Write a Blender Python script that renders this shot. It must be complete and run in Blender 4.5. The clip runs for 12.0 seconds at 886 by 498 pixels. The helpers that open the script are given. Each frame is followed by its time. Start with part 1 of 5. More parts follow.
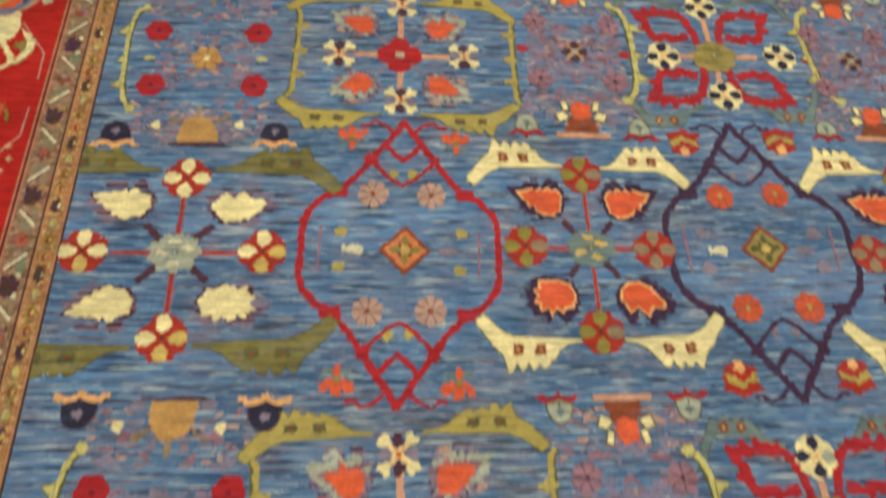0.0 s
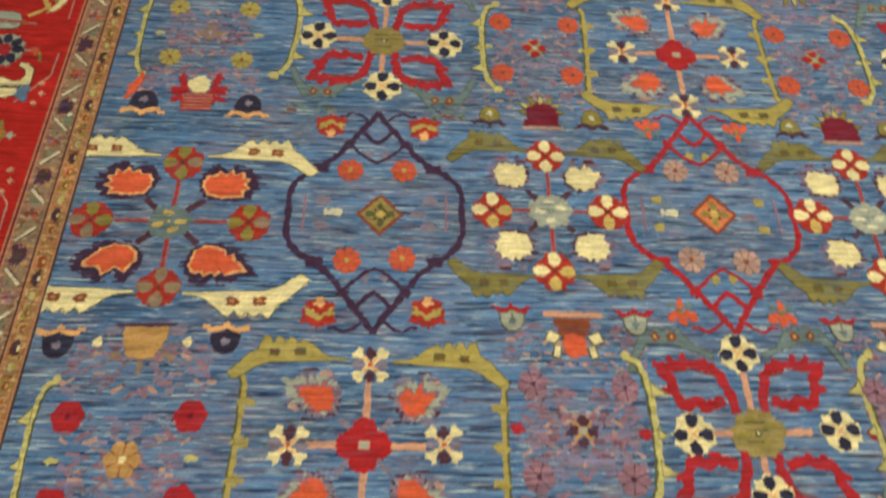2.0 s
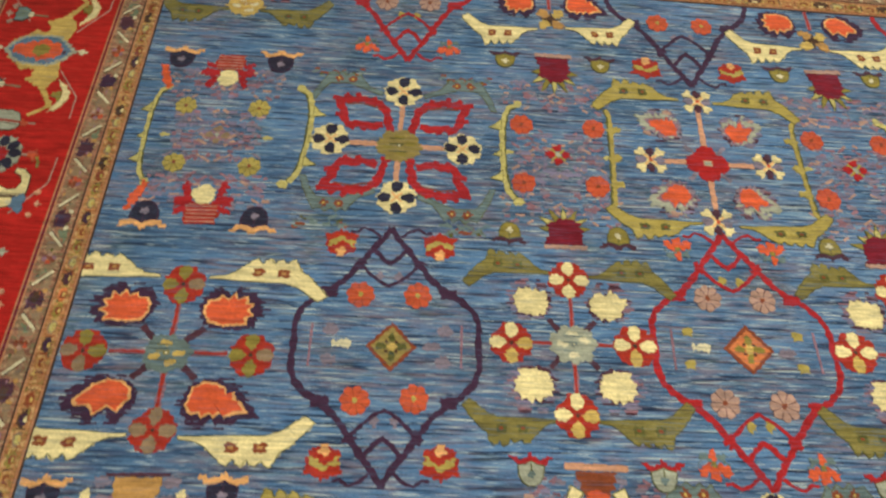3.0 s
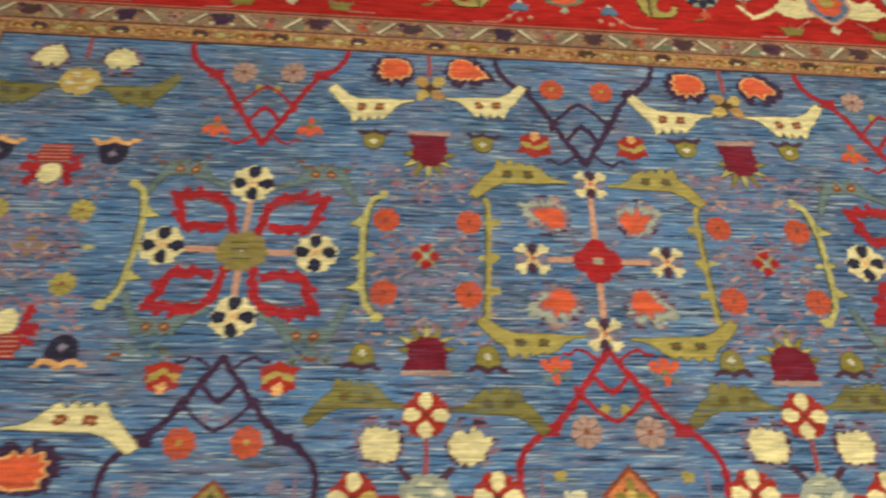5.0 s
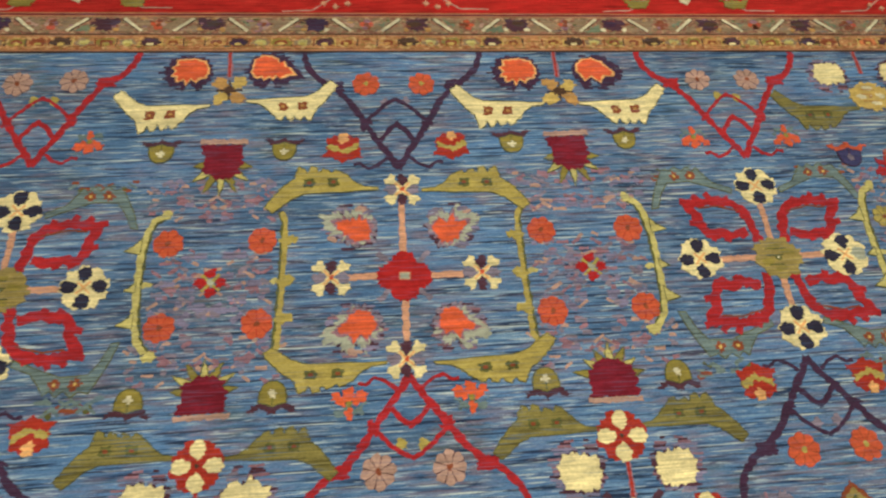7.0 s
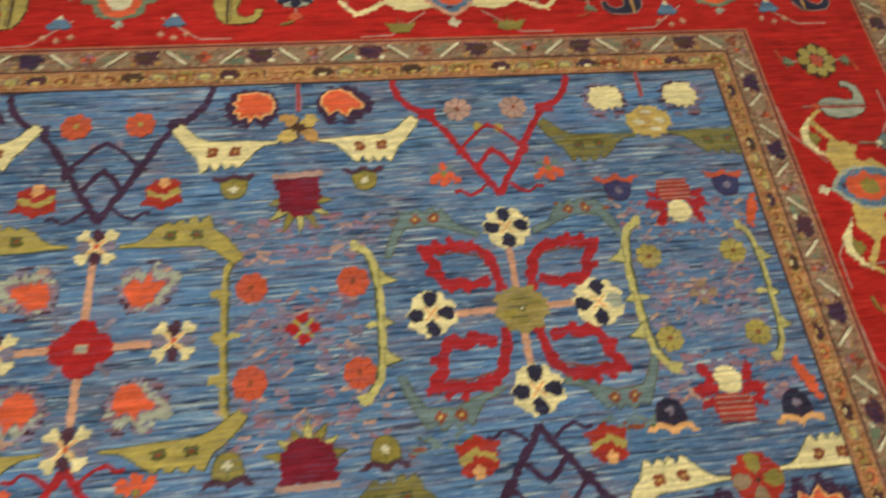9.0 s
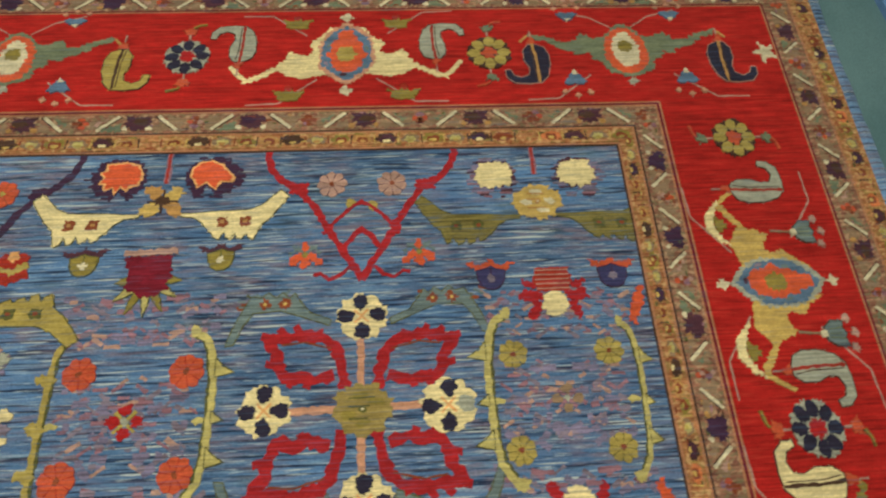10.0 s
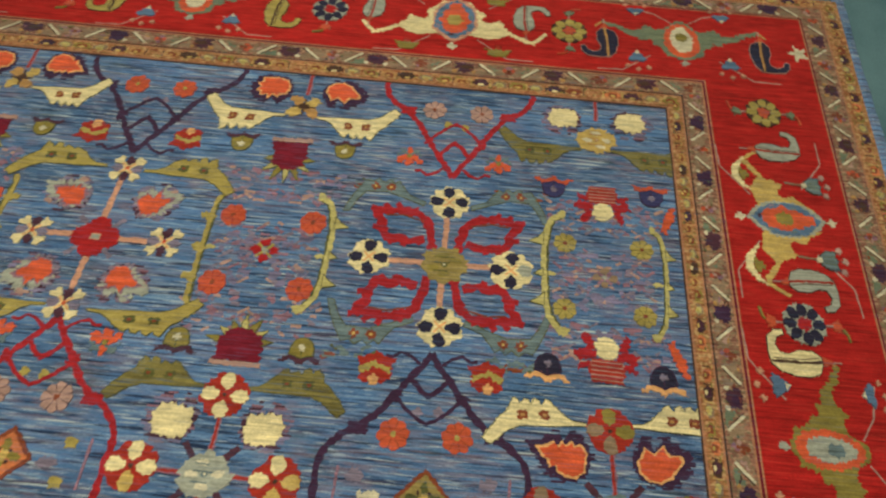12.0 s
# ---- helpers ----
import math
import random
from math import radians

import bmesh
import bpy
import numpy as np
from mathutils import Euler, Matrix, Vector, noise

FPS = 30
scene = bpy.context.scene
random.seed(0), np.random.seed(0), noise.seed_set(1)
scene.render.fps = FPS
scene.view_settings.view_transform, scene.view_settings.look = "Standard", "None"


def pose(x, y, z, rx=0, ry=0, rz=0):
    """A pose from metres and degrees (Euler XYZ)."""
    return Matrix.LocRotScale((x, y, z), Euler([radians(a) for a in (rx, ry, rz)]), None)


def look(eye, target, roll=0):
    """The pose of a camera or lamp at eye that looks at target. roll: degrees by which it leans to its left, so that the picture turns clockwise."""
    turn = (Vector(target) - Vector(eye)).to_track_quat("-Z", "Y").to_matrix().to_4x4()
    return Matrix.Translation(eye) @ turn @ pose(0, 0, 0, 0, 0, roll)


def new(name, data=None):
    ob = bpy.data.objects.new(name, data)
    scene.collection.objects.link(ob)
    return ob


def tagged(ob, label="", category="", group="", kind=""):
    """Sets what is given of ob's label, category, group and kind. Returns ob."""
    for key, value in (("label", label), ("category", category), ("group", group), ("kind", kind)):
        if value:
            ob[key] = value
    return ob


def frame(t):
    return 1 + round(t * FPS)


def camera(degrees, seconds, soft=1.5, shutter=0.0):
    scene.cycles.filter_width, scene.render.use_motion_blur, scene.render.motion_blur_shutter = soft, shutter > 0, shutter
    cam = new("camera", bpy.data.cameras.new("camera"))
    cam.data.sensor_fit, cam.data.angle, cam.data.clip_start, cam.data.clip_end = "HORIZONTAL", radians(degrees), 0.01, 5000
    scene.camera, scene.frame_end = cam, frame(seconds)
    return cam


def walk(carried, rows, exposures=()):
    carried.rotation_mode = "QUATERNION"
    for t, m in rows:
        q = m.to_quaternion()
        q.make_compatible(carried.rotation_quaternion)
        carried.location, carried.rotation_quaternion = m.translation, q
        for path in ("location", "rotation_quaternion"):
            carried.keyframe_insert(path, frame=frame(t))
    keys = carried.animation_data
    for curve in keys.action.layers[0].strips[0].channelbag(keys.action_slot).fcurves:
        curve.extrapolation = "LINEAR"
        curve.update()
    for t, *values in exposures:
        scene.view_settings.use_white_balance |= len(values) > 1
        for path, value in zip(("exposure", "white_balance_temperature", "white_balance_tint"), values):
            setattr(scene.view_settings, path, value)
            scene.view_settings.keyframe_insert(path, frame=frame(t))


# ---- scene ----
from mathutils import geometry

cam = camera(66.3, 12.0, soft=2.3, shutter=0.4)
PATH = [
    (0, (-0.679, -0.512, 1.053), (-0.505, 0.349, -0.743), 10.9),
    (0.2, (-0.677, -0.433, 1.059), (-0.517, 0.481, -0.713), 10.3),
    (0.5, (-0.643, -0.313, 1.072), (-0.513, 0.619, -0.692), 9.3),
    (1, (-0.634, -0.138, 1.088), (-0.496, 0.785, -0.681), 9.3),
    (1.5, (-0.64, 0.013, 1.087), (-0.481, 0.895, -0.701), 9.0),
    (2, (-0.597, 0.195, 1.112), (-0.479, 1.12, -0.657), 7.9),
    (2.5, (-0.574, 0.305, 1.125), (-0.504, 1.259, -0.631), 7.0),
    (3, (-0.613, 0.431, 1.142), (-0.522, 1.38, -0.616), 7.5),
    (3.2, (-0.632, 0.477, 1.139), (-0.525, 1.396, -0.634), 7.6),
    (4.8, (-0.466, 0.694, 1.125), (-0.38, 1.617, -0.648), 5.8),
    (5, (-0.357, 0.722, 1.11), (-0.243, 1.644, -0.661), 7.6),
    (5.5, (-0.197, 0.758, 1.09), (-0.078, 1.685, -0.678), 8.0),
    (6, (-0.1, 0.767, 1.072), (0.017, 1.659, -0.714), 6.0),
    (6.5, (-0.093, 0.805, 1.078), (0.14, 1.681, -0.705), 11.8),
    (6.7, (-0.076, 0.817, 1.072), (0.104, 1.668, -0.729), 8.5),
    (8.3, (0.275, 0.849, 0.985), (0.427, 1.71, -0.814), 7.2),
    (8.5, (0.309, 0.841, 0.988), (0.482, 1.695, -0.812), 8.2),
    (9, (0.435, 0.91, 0.986), (0.647, 1.797, -0.794), 7.7),
    (9.3, (0.54, 0.989, 0.969), (0.779, 1.795, -0.846), 12.0),
    (9.5, (0.603, 1.004, 0.961), (0.826, 1.887, -0.82), 7.8),
    (10, (0.748, 1.004, 0.975), (0.833, 1.976, -0.771), 2.1),
    (10.5, (0.831, 0.951, 0.997), (0.867, 1.942, -0.74), 0.6),
    (11, (0.824, 0.855, 1.019), (0.874, 1.885, -0.695), 1.5),
    (11.5, (0.742, 0.725, 1.041), (0.746, 1.77, -0.664), 1.6),
    (12, (0.688, 0.613, 1.078), (0.643, 1.711, -0.592), 3.0),
]
STOPS = [(0, 0.14), (1.5, 0.09), (3, 0.10), (5.5, 0.06), (8.5, 0.02), (9, -0.03), (10.5, -0.15), (11.3, -0.15), (12, -0.21)]
walk(cam, [(t, look(eye, target, roll)) for t, eye, target, roll in PATH], STOPS)


# ---------- light ----------
world = bpy.data.worlds.new("world")
world.use_nodes = True
world.node_tree.nodes["Background"].inputs[0].default_value = (0.9, 0.95, 1.0, 1)
world.node_tree.nodes["Background"].inputs[1].default_value = 0.05
scene.world = world
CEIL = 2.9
# Assumed ceiling panels, never in view; placed to set the brightness across the rug.
ASSUMED_LAMPS = [(0.55, 1.75), (-0.70, -0.55)]
ASSUMED_LAMP_POWER = 51.0
ASSUMED_LAMP_COLOUR = (1.0, 0.965, 0.742)


# ---------- materials ----------
def srgb(r, g, b):
    return tuple(((c / 255 + 0.055) / 1.055) ** 2.4 if c > 10 else c / 255 / 12.92 for c in (r, g, b))


def shade(name, rough=0.9, sheen=0.0):
    m = bpy.data.materials.new(name)
    m.use_nodes = True
    nt = m.node_tree
    b = nt.nodes["Principled BSDF"]
    b.inputs["Roughness"].default_value = rough
    b.inputs["Specular IOR Level"].default_value = 0.12
    if sheen:
        b.inputs["Sheen Weight"].default_value = sheen
        b.inputs["Sheen Roughness"].default_value = 0.6
    return m, nt, b


def link(nt, a, b):
    nt.links.new(a, b)


def noise_at(nt, scale, size, detail=2.0, rough=0.5):
    """Noise on world coordinates, stretched by scale."""
    geo = nt.nodes.new("ShaderNodeNewGeometry")
    mp = nt.nodes.new("ShaderNodeMapping")
    mp.inputs["Scale"].default_value = scale
    n = nt.nodes.new("ShaderNodeTexNoise")
    n.inputs["Scale"].default_value = size
    n.inputs["Detail"].default_value = detail
    n.inputs["Roughness"].default_value = rough
    link(nt, geo.outputs["Position"], mp.inputs["Vector"])
    link(nt, mp.outputs["Vector"], n.inputs["Vector"])
    return n.outputs["Fac"]


def ramp(nt, fac, stops):
    r = nt.nodes.new("ShaderNodeValToRGB")
    e = r.color_ramp.elements
    while len(e) < len(stops):
        e.new(0.5)
    for k, (p, c) in zip(e, stops):
        k.position, k.color = p, (*c, 1)
    link(nt, fac, r.inputs["Fac"])
    return r.outputs["Color"]


def mix(nt, kind, fac, a, b):
    n = nt.nodes.new("ShaderNodeMix")
    n.data_type, n.blend_type = "RGBA", kind
    for sock, v in ((n.inputs[0], fac), (n.inputs[6], a), (n.inputs[7], b)):
        if isinstance(v, (float, int)):
            sock.default_value = v
        elif isinstance(v, tuple):
            sock.default_value = (*v, 1)
        else:
            link(nt, v, sock)
    return n.outputs[2]


def pile_bump(nt, b, depth):
    """Knots and weft ridges of the pile."""
    knots = noise_at(nt, (300, 420, 300), 1.0, 1.0)
    ridge = noise_at(nt, (14, 330, 14), 1.0, 2.0)
    add = nt.nodes.new("ShaderNodeMath")
    add.operation = "ADD"
    link(nt, knots, add.inputs[0])
    link(nt, ridge, add.inputs[1])
    bump = nt.nodes.new("ShaderNodeBump")
    bump.inputs["Strength"].default_value = depth
    bump.inputs["Distance"].default_value = 0.0012
    link(nt, add.outputs[0], bump.inputs["Height"])
    link(nt, bump.outputs["Normal"], b.inputs["Normal"])


def grey(v):
    return (v, v, v)


def wool(name, colour, streak=0.3, tint=(72, 104, 146), stain=0.10, knots=()):
    """Dyed wool: weft streaks, knot grain and slow changes of the dye lot; a little of the ground shows through."""
    m, nt, b = shade(name, 0.94, 0.04)
    fine = noise_at(nt, (9, 300, 9), 1.0, 3.0, 0.6)
    lot = noise_at(nt, (1.3, 9, 1.3), 1.0, 2.0)
    knot = noise_at(nt, (260, 300, 260), 1.0, 1.0)
    c = mix(nt, "MULTIPLY", 1.0, tuple(colour), ramp(nt, fine, [(0.30, grey(1 - streak * 1.2)), (0.5, grey(0.97)), (0.70, grey(1 + streak * 0.7))]))
    c = mix(nt, "MULTIPLY", 1.0, c, ramp(nt, lot, [(0.3, grey(1 - stain)), (0.7, grey(1 + stain))]))
    c = mix(nt, "MULTIPLY", 1.0, c, ramp(nt, knot, [(0.3, grey(0.86)), (0.7, grey(1.12))]))
    c = mix(nt, "MULTIPLY", 1.0, c, ramp(nt, noise_at(nt, (26, 70, 26), 1.0, 3.0, 0.6), [(0.3, grey(0.74)), (0.7, grey(1.16))]))
    thread = ramp(nt, noise_at(nt, (16, 380, 16), 1.0, 1.0), [(0.56, grey(0.0)), (0.70, grey(min(0.8, 0.28 * streak / 0.3)))])
    c = mix(nt, "MIX", thread, c, srgb(*tint))
    for i, other in enumerate(knots):
        spot = ramp(nt, noise_at(nt, (60 + 17 * i, 90 + 23 * i, 1), 1.0, 2.0, 0.6), [(0.52, grey(0)), (0.60, grey(0.7))])
        c = mix(nt, "MIX", spot, c, srgb(*other))
    link(nt, c, b.inputs["Base Color"])
    pile_bump(nt, b, 0.5)
    return m


def abrash(name, dark, mid, light):
    """The striped ground: hand-dyed wool that changes weft by weft."""
    m, nt, b = shade(name, 0.94, 0.04)
    lot = noise_at(nt, (0.9, 7, 1), 1.0, 3.0, 0.6)
    patch = noise_at(nt, (3.2, 5.5, 1), 1.0, 3.0, 0.6)
    band = noise_at(nt, (4.0, 105, 1), 1.0, 4.0, 0.7)
    fine = noise_at(nt, (8, 190, 1), 1.0, 2.0, 0.6)
    dim = noise_at(nt, (4.5, 110, 1), 1.7, 2.0, 0.6)
    knot = noise_at(nt, (260, 300, 260), 1.0, 1.0)
    c = ramp(nt, band, [(0.32, dark), (0.46, mid), (0.57, mid), (0.72, light)])
    c = mix(nt, "MULTIPLY", 1.0, c, ramp(nt, lot, [(0.32, grey(0.68)), (0.68, grey(1.22))]))
    c = mix(nt, "MULTIPLY", 1.0, c, ramp(nt, patch, [(0.34, grey(0.80)), (0.66, grey(1.20))]))
    pale = ramp(nt, fine, [(0.55, grey(0)), (0.66, grey(0.74))])
    c = mix(nt, "MIX", pale, c, srgb(124, 154, 188))
    deep = ramp(nt, dim, [(0.51, grey(0)), (0.62, grey(0.92))])
    c = mix(nt, "MIX", deep, c, srgb(24, 34, 62))
    worn = mix(nt, "MULTIPLY", 1.0, ramp(nt, noise_at(nt, (5, 8, 1), 1.0, 3.0, 0.6), [(0.40, grey(0)), (0.60, grey(1))]), ramp(nt, noise_at(nt, (18, 140, 1), 1.0, 2.0, 0.6), [(0.44, grey(0)), (0.60, grey(0.66))]))
    c = mix(nt, "MIX", worn, c, srgb(126, 112, 130))
    mossy = mix(nt, "MULTIPLY", 1.0, ramp(nt, noise_at(nt, (4.2, 6, 1), 1.3, 2.0, 0.6), [(0.56, grey(0)), (0.70, grey(0.8))]), ramp(nt, noise_at(nt, (14, 120, 1), 1.2, 2.0, 0.6), [(0.42, grey(0)), (0.60, grey(0.8))]))
    c = mix(nt, "MIX", mossy, c, srgb(70, 84, 82))
    fleck = ramp(nt, noise_at(nt, (22, 260, 1), 1.0, 2.0, 0.6), [(0.58, grey(0)), (0.68, grey(0.74))])
    c = mix(nt, "MIX", fleck, c, srgb(164, 180, 198))
    dash = ramp(nt, noise_at(nt, (7, 170, 1), 1.3, 1.0, 0.5), [(0.65, grey(0)), (0.71, grey(0.85))])
    c = mix(nt, "MIX", dash, c, srgb(186, 196, 200))
    c = mix(nt, "MULTIPLY", 1.0, c, ramp(nt, knot, [(0.3, grey(0.82)), (0.7, grey(1.16))]))
    link(nt, c, b.inputs["Base Color"])
    pile_bump(nt, b, 0.6)
    return m


COLOURS = dict(
    cream=(228, 211, 162), orange=(212, 92, 58), red=(168, 36, 38), crimson=(164, 38, 44), brick=(162, 50, 38),
    purple=(66, 42, 68), navy=(46, 42, 62), olive=(138, 124, 62), gold=(170, 152, 84), stem=(190, 178, 114),
    maroon=(116, 28, 46), tan=(182, 138, 84), mauve=(130, 118, 138), pink=(204, 150, 124), rose=(146, 106, 122),
    grey=(162, 164, 152), slate=(108, 124, 128), moss=(92, 92, 52), peach=(226, 168, 112), ivory=(212, 202, 174),
    teal=(116, 126, 104), sky=(92, 118, 150), rust=(134, 70, 46), ember=(194, 86, 58), plum=(80, 48, 62), umber=(78, 56, 46), haze=(126, 118, 150), straw=(198, 168, 98), sage=(144, 120, 98), blush=(178, 142, 132), faded_olive=(124, 114, 66), apricot=(208, 122, 78), thread=(184, 130, 98), mulberry=(116, 80, 94), dun=(148, 130, 78), indigo=(62, 60, 104),
)
WOOL = {}


def dye(name):
    if name not in WOOL:
        streak = 0.55 if name in ("mauve", "rose", "slate", "moss", "haze", "faded_olive") else 0.30
        WOOL[name] = wool("wool_" + name, srgb(*COLOURS[name]), streak)
    return WOOL[name]


FIELD = abrash("wool_blue_ground", srgb(36, 55, 96), srgb(80, 114, 160), srgb(134, 164, 194))
RED = wool("wool_red_ground", srgb(172, 34, 32), 0.44, (206, 66, 56), 0.16)
GUARD = wool("wool_guard_ground", srgb(150, 104, 88), 0.55, (150, 122, 104), 0.2, ((104, 66, 62), (186, 156, 128), (112, 110, 84)))
GOLD = wool("wool_gold_ground", srgb(174, 120, 82), 0.6, (190, 140, 110), 0.2, ((134, 72, 50), (206, 172, 126), (128, 110, 66)))
SELVEDGE = abrash("wool_blue_binding", srgb(72, 106, 160), srgb(108, 146, 196), srgb(158, 190, 222))


def floor_material():
    m, nt, b = shade("green_grey_floor_carpet", 0.95)
    big = noise_at(nt, (1, 1, 1), 7.0, 4.0)
    fibre = noise_at(nt, (1, 1, 1), 420.0, 2.0)
    c = ramp(nt, big, [(0.3, srgb(84, 116, 126)), (0.7, srgb(102, 134, 144))])
    c = mix(nt, "MULTIPLY", 1.0, c, ramp(nt, fibre, [(0.3, grey(0.78)), (0.7, grey(1.2))]))
    link(nt, c, b.inputs["Base Color"])
    bump = nt.nodes.new("ShaderNodeBump")
    bump.inputs["Strength"].default_value, bump.inputs["Distance"].default_value = 0.5, 0.002
    link(nt, fibre, bump.inputs["Height"])
    link(nt, bump.outputs["Normal"], b.inputs["Normal"])
    return m


def plaster(name, colour):
    m, nt, b = shade(name, 0.9)
    c = mix(nt, "MULTIPLY", 1.0, srgb(*colour), ramp(nt, noise_at(nt, (1, 1, 1), 3.0, 4.0), [(0.3, grey(0.92)), (0.7, grey(1.04))]))
    link(nt, c, b.inputs["Base Color"])
    return m


# ---------- mesh tools ----------
rng = random.Random(7)


def part(name, data, parent, label="", m=None, mat=None):
    ob = new(name, data)
    if mat:
        data.materials.append(mat)
    ob.parent = parent
    if m is not None:
        ob.matrix_basis = m
    if label:
        ob["label"] = label
    return ob


def slab(name, x0, y0, x1, y1, z0, z1, bevel=0.0, bend=None):
    bm = bmesh.new()
    bmesh.ops.create_cube(bm, size=1.0)
    for v in bm.verts:
        v.co = Vector((x0 + (x1 - x0) * (v.co.x + 0.5), y0 + (y1 - y0) * (v.co.y + 0.5), z0 + (z1 - z0) * (v.co.z + 0.5)))
    if bevel:
        bmesh.ops.bevel(bm, geom=bm.edges[:], offset=bevel, segments=2, affect="EDGES")
    if bend:
        for cut in (-1.7, -1.2, 0.8, 1.2, 1.45, 1.7):
            if y0 < cut < y1:
                bmesh.ops.bisect_plane(bm, geom=bm.verts[:] + bm.edges[:] + bm.faces[:], plane_co=(0, cut, 0), plane_no=(0, 1, 0))
        for cut in (0.95, 1.1, 1.43):
            if x0 < cut < x1:
                bmesh.ops.bisect_plane(bm, geom=bm.verts[:] + bm.edges[:] + bm.faces[:], plane_co=(cut, 0, 0), plane_no=(1, 0, 0))
        for v in bm.verts:
            v.co.x, v.co.y = bend(v.co.x, v.co.y)
    me = bpy.data.meshes.new(name)
    bm.to_mesh(me)
    bm.free()
    return me


def oval(cx, cy, rx, ry, n=18, turn=0.0):
    c, s = math.cos(turn), math.sin(turn)
    out = []
    for i in range(n):
        a = 2 * math.pi * i / n
        x, y = rx * math.cos(a), ry * math.sin(a)
        out.append((cx + c * x - s * y, cy + s * x + c * y))
    return out


def scallop(r, n, depth=0.08, phase=0.0, cx=0.0, cy=0.0):
    out = []
    for i in range(n * 6):
        a = 2 * math.pi * i / (n * 6)
        k = r * (1 - depth + depth * abs(math.cos(n * (a - phase) / 2)) * 2)
        out.append((cx + k * math.cos(a), cy + k * math.sin(a)))
    return out


def box(x0, y0, x1, y1):
    return [(x0, y0), (x1, y0), (x1, y1), (x0, y1)]


def flip(pts, sx=1, sy=1):
    return [(x * sx, y * sy) for x, y in pts]


STEP = 0.0005


class Motif:
    """Woven shapes in one mesh: each stands a little proud of the pile, with its own side faces."""

    def __init__(self, name, base=1.0):
        self.name, self.base, self.verts, self.faces, self.mats, self.slots, self.turn = name, base, [], [], [], [], 0

    def rise(self, layer):
        """Height of the next shape: each one a trifle above the last, so that none share a plane."""
        self.turn = (self.turn + 1) % 14
        return STEP * (self.base + layer + 0.025 * self.turn + rng.uniform(0.0, 0.01))

    def slot(self, colour):
        if colour not in self.slots:
            self.slots.append(colour)
        return self.slots.index(colour)

    def add(self, pts, colour, layer=0.0, wear=0.0013):
        """A filled shape whose outline wavers as hand-knotted edges do."""
        out = []
        n = len(pts)
        xs, ys = [q[0] for q in pts], [q[1] for q in pts]
        most = 0.2 * min(max(xs) - min(xs), max(ys) - min(ys))
        for i in range(n):
            a, b = Vector(pts[i]), Vector(pts[(i + 1) % n])
            if (b - a).length < 1e-6:
                continue
            k = max(1, min(30, round((b - a).length / 0.0036)))
            t = (b - a).normalized()
            amp = min(most, wear * (3.3 * abs(t.y) + 1.1 * abs(t.x)))
            for j in range(k):
                p = a.lerp(b, j / k)
                d = rng.uniform(-amp, amp)
                out.append((p.x - t.y * d, p.y + t.x * d))
        z = self.rise(layer)
        i0, n, s = len(self.verts), len(out), self.slot(colour)
        self.verts += [(x, y, z) for x, y in out] + [(x, y, -0.0005) for x, y in out]
        area = sum(out[i][0] * out[(i + 1) % n][1] - out[(i + 1) % n][0] * out[i][1] for i in range(n))
        ring = list(range(n)) if area > 0 else list(range(n))[::-1]
        loop = [Vector(out[i]) for i in ring]
        flat, _, tris, *_ = geometry.delaunay_2d_cdt(loop, [(i, (i + 1) % n) for i in range(n)], [], 1, 1e-6)
        j0 = len(self.verts)
        self.verts += [(q.x, q.y, z) for q in flat]
        self.faces += [[j0 + i for i in t] for t in tris]
        self.mats += [s] * len(tris)
        for i in range(n):
            a, b = ring[i], ring[(i + 1) % n]
            self.faces.append([i0 + b, i0 + a, i0 + n + a, i0 + n + b])
            self.mats.append(s)
        return self

    def star(self, pts, colour, layer=0.0, wear=0.0013):
        """A filled shape round its own centre, ragged outward only."""
        out = []
        for i in range(len(pts)):
            a, b = Vector(pts[i]), Vector(pts[(i + 1) % len(pts)])
            k = max(1, round((b - a).length / 0.0035))
            for j in range(k):
                p = a.lerp(b, j / k)
                out.append(p * (1 + rng.uniform(-wear, wear) * 1.6 / max(0.006, p.length)))
        z, i0, n, s = self.rise(layer), len(self.verts), len(out), self.slot(colour)
        self.verts += [(0, 0, z)] + [(p.x, p.y, z) for p in out] + [(p.x, p.y, -0.0005) for p in out]
        for i in range(n):
            j = (i + 1) % n
            self.faces += [[i0, i0 + 1 + i, i0 + 1 + j], [i0 + 1 + j, i0 + 1 + i, i0 + 1 + n + i, i0 + 1 + n + j]]
            self.mats += [s, s]
        return self

    def line(self, path, width, colour, layer=0.0, wear=0.0016, closed=False):
        """A stripe along a path, of slightly uneven width."""
        pts = [Vector(p) for p in path] + ([Vector(path[0])] if closed else [])
        fine = []
        for a, b in zip(pts, pts[1:]):
            k = max(1, round((b - a).length / 0.0065))
            fine += [a.lerp(b, j / k) for j in range(k)]
        fine.append(pts[-1])
        z, i0, s = self.rise(layer), len(self.verts), self.slot(colour)
        for i, p in enumerate(fine):
            t = (fine[min(i + 1, len(fine) - 1)] - fine[max(i - 1, 0)]).normalized()
            nrm = Vector((-t.y, t.x))
            w = min(wear, width * 0.22)
            l, r = p + nrm * (width / 2 + rng.uniform(-w, w)), p - nrm * (width / 2 + rng.uniform(-w, w))
            za, zb = z + rng.uniform(0, 0.00002), z + rng.uniform(0, 0.00002)
            self.verts += [(l.x, l.y, za), (r.x, r.y, zb), (l.x, l.y, -0.0005), (r.x, r.y, -0.0005)]
        for i in range(len(fine) - 1):
            a, b = i0 + 4 * i, i0 + 4 * i + 4
            self.faces += [[a + 1, b + 1, b, a], [a, b, b + 2, a + 2], [b + 1, a + 1, a + 3, b + 3]]
            self.mats += [s, s, s]
        return self

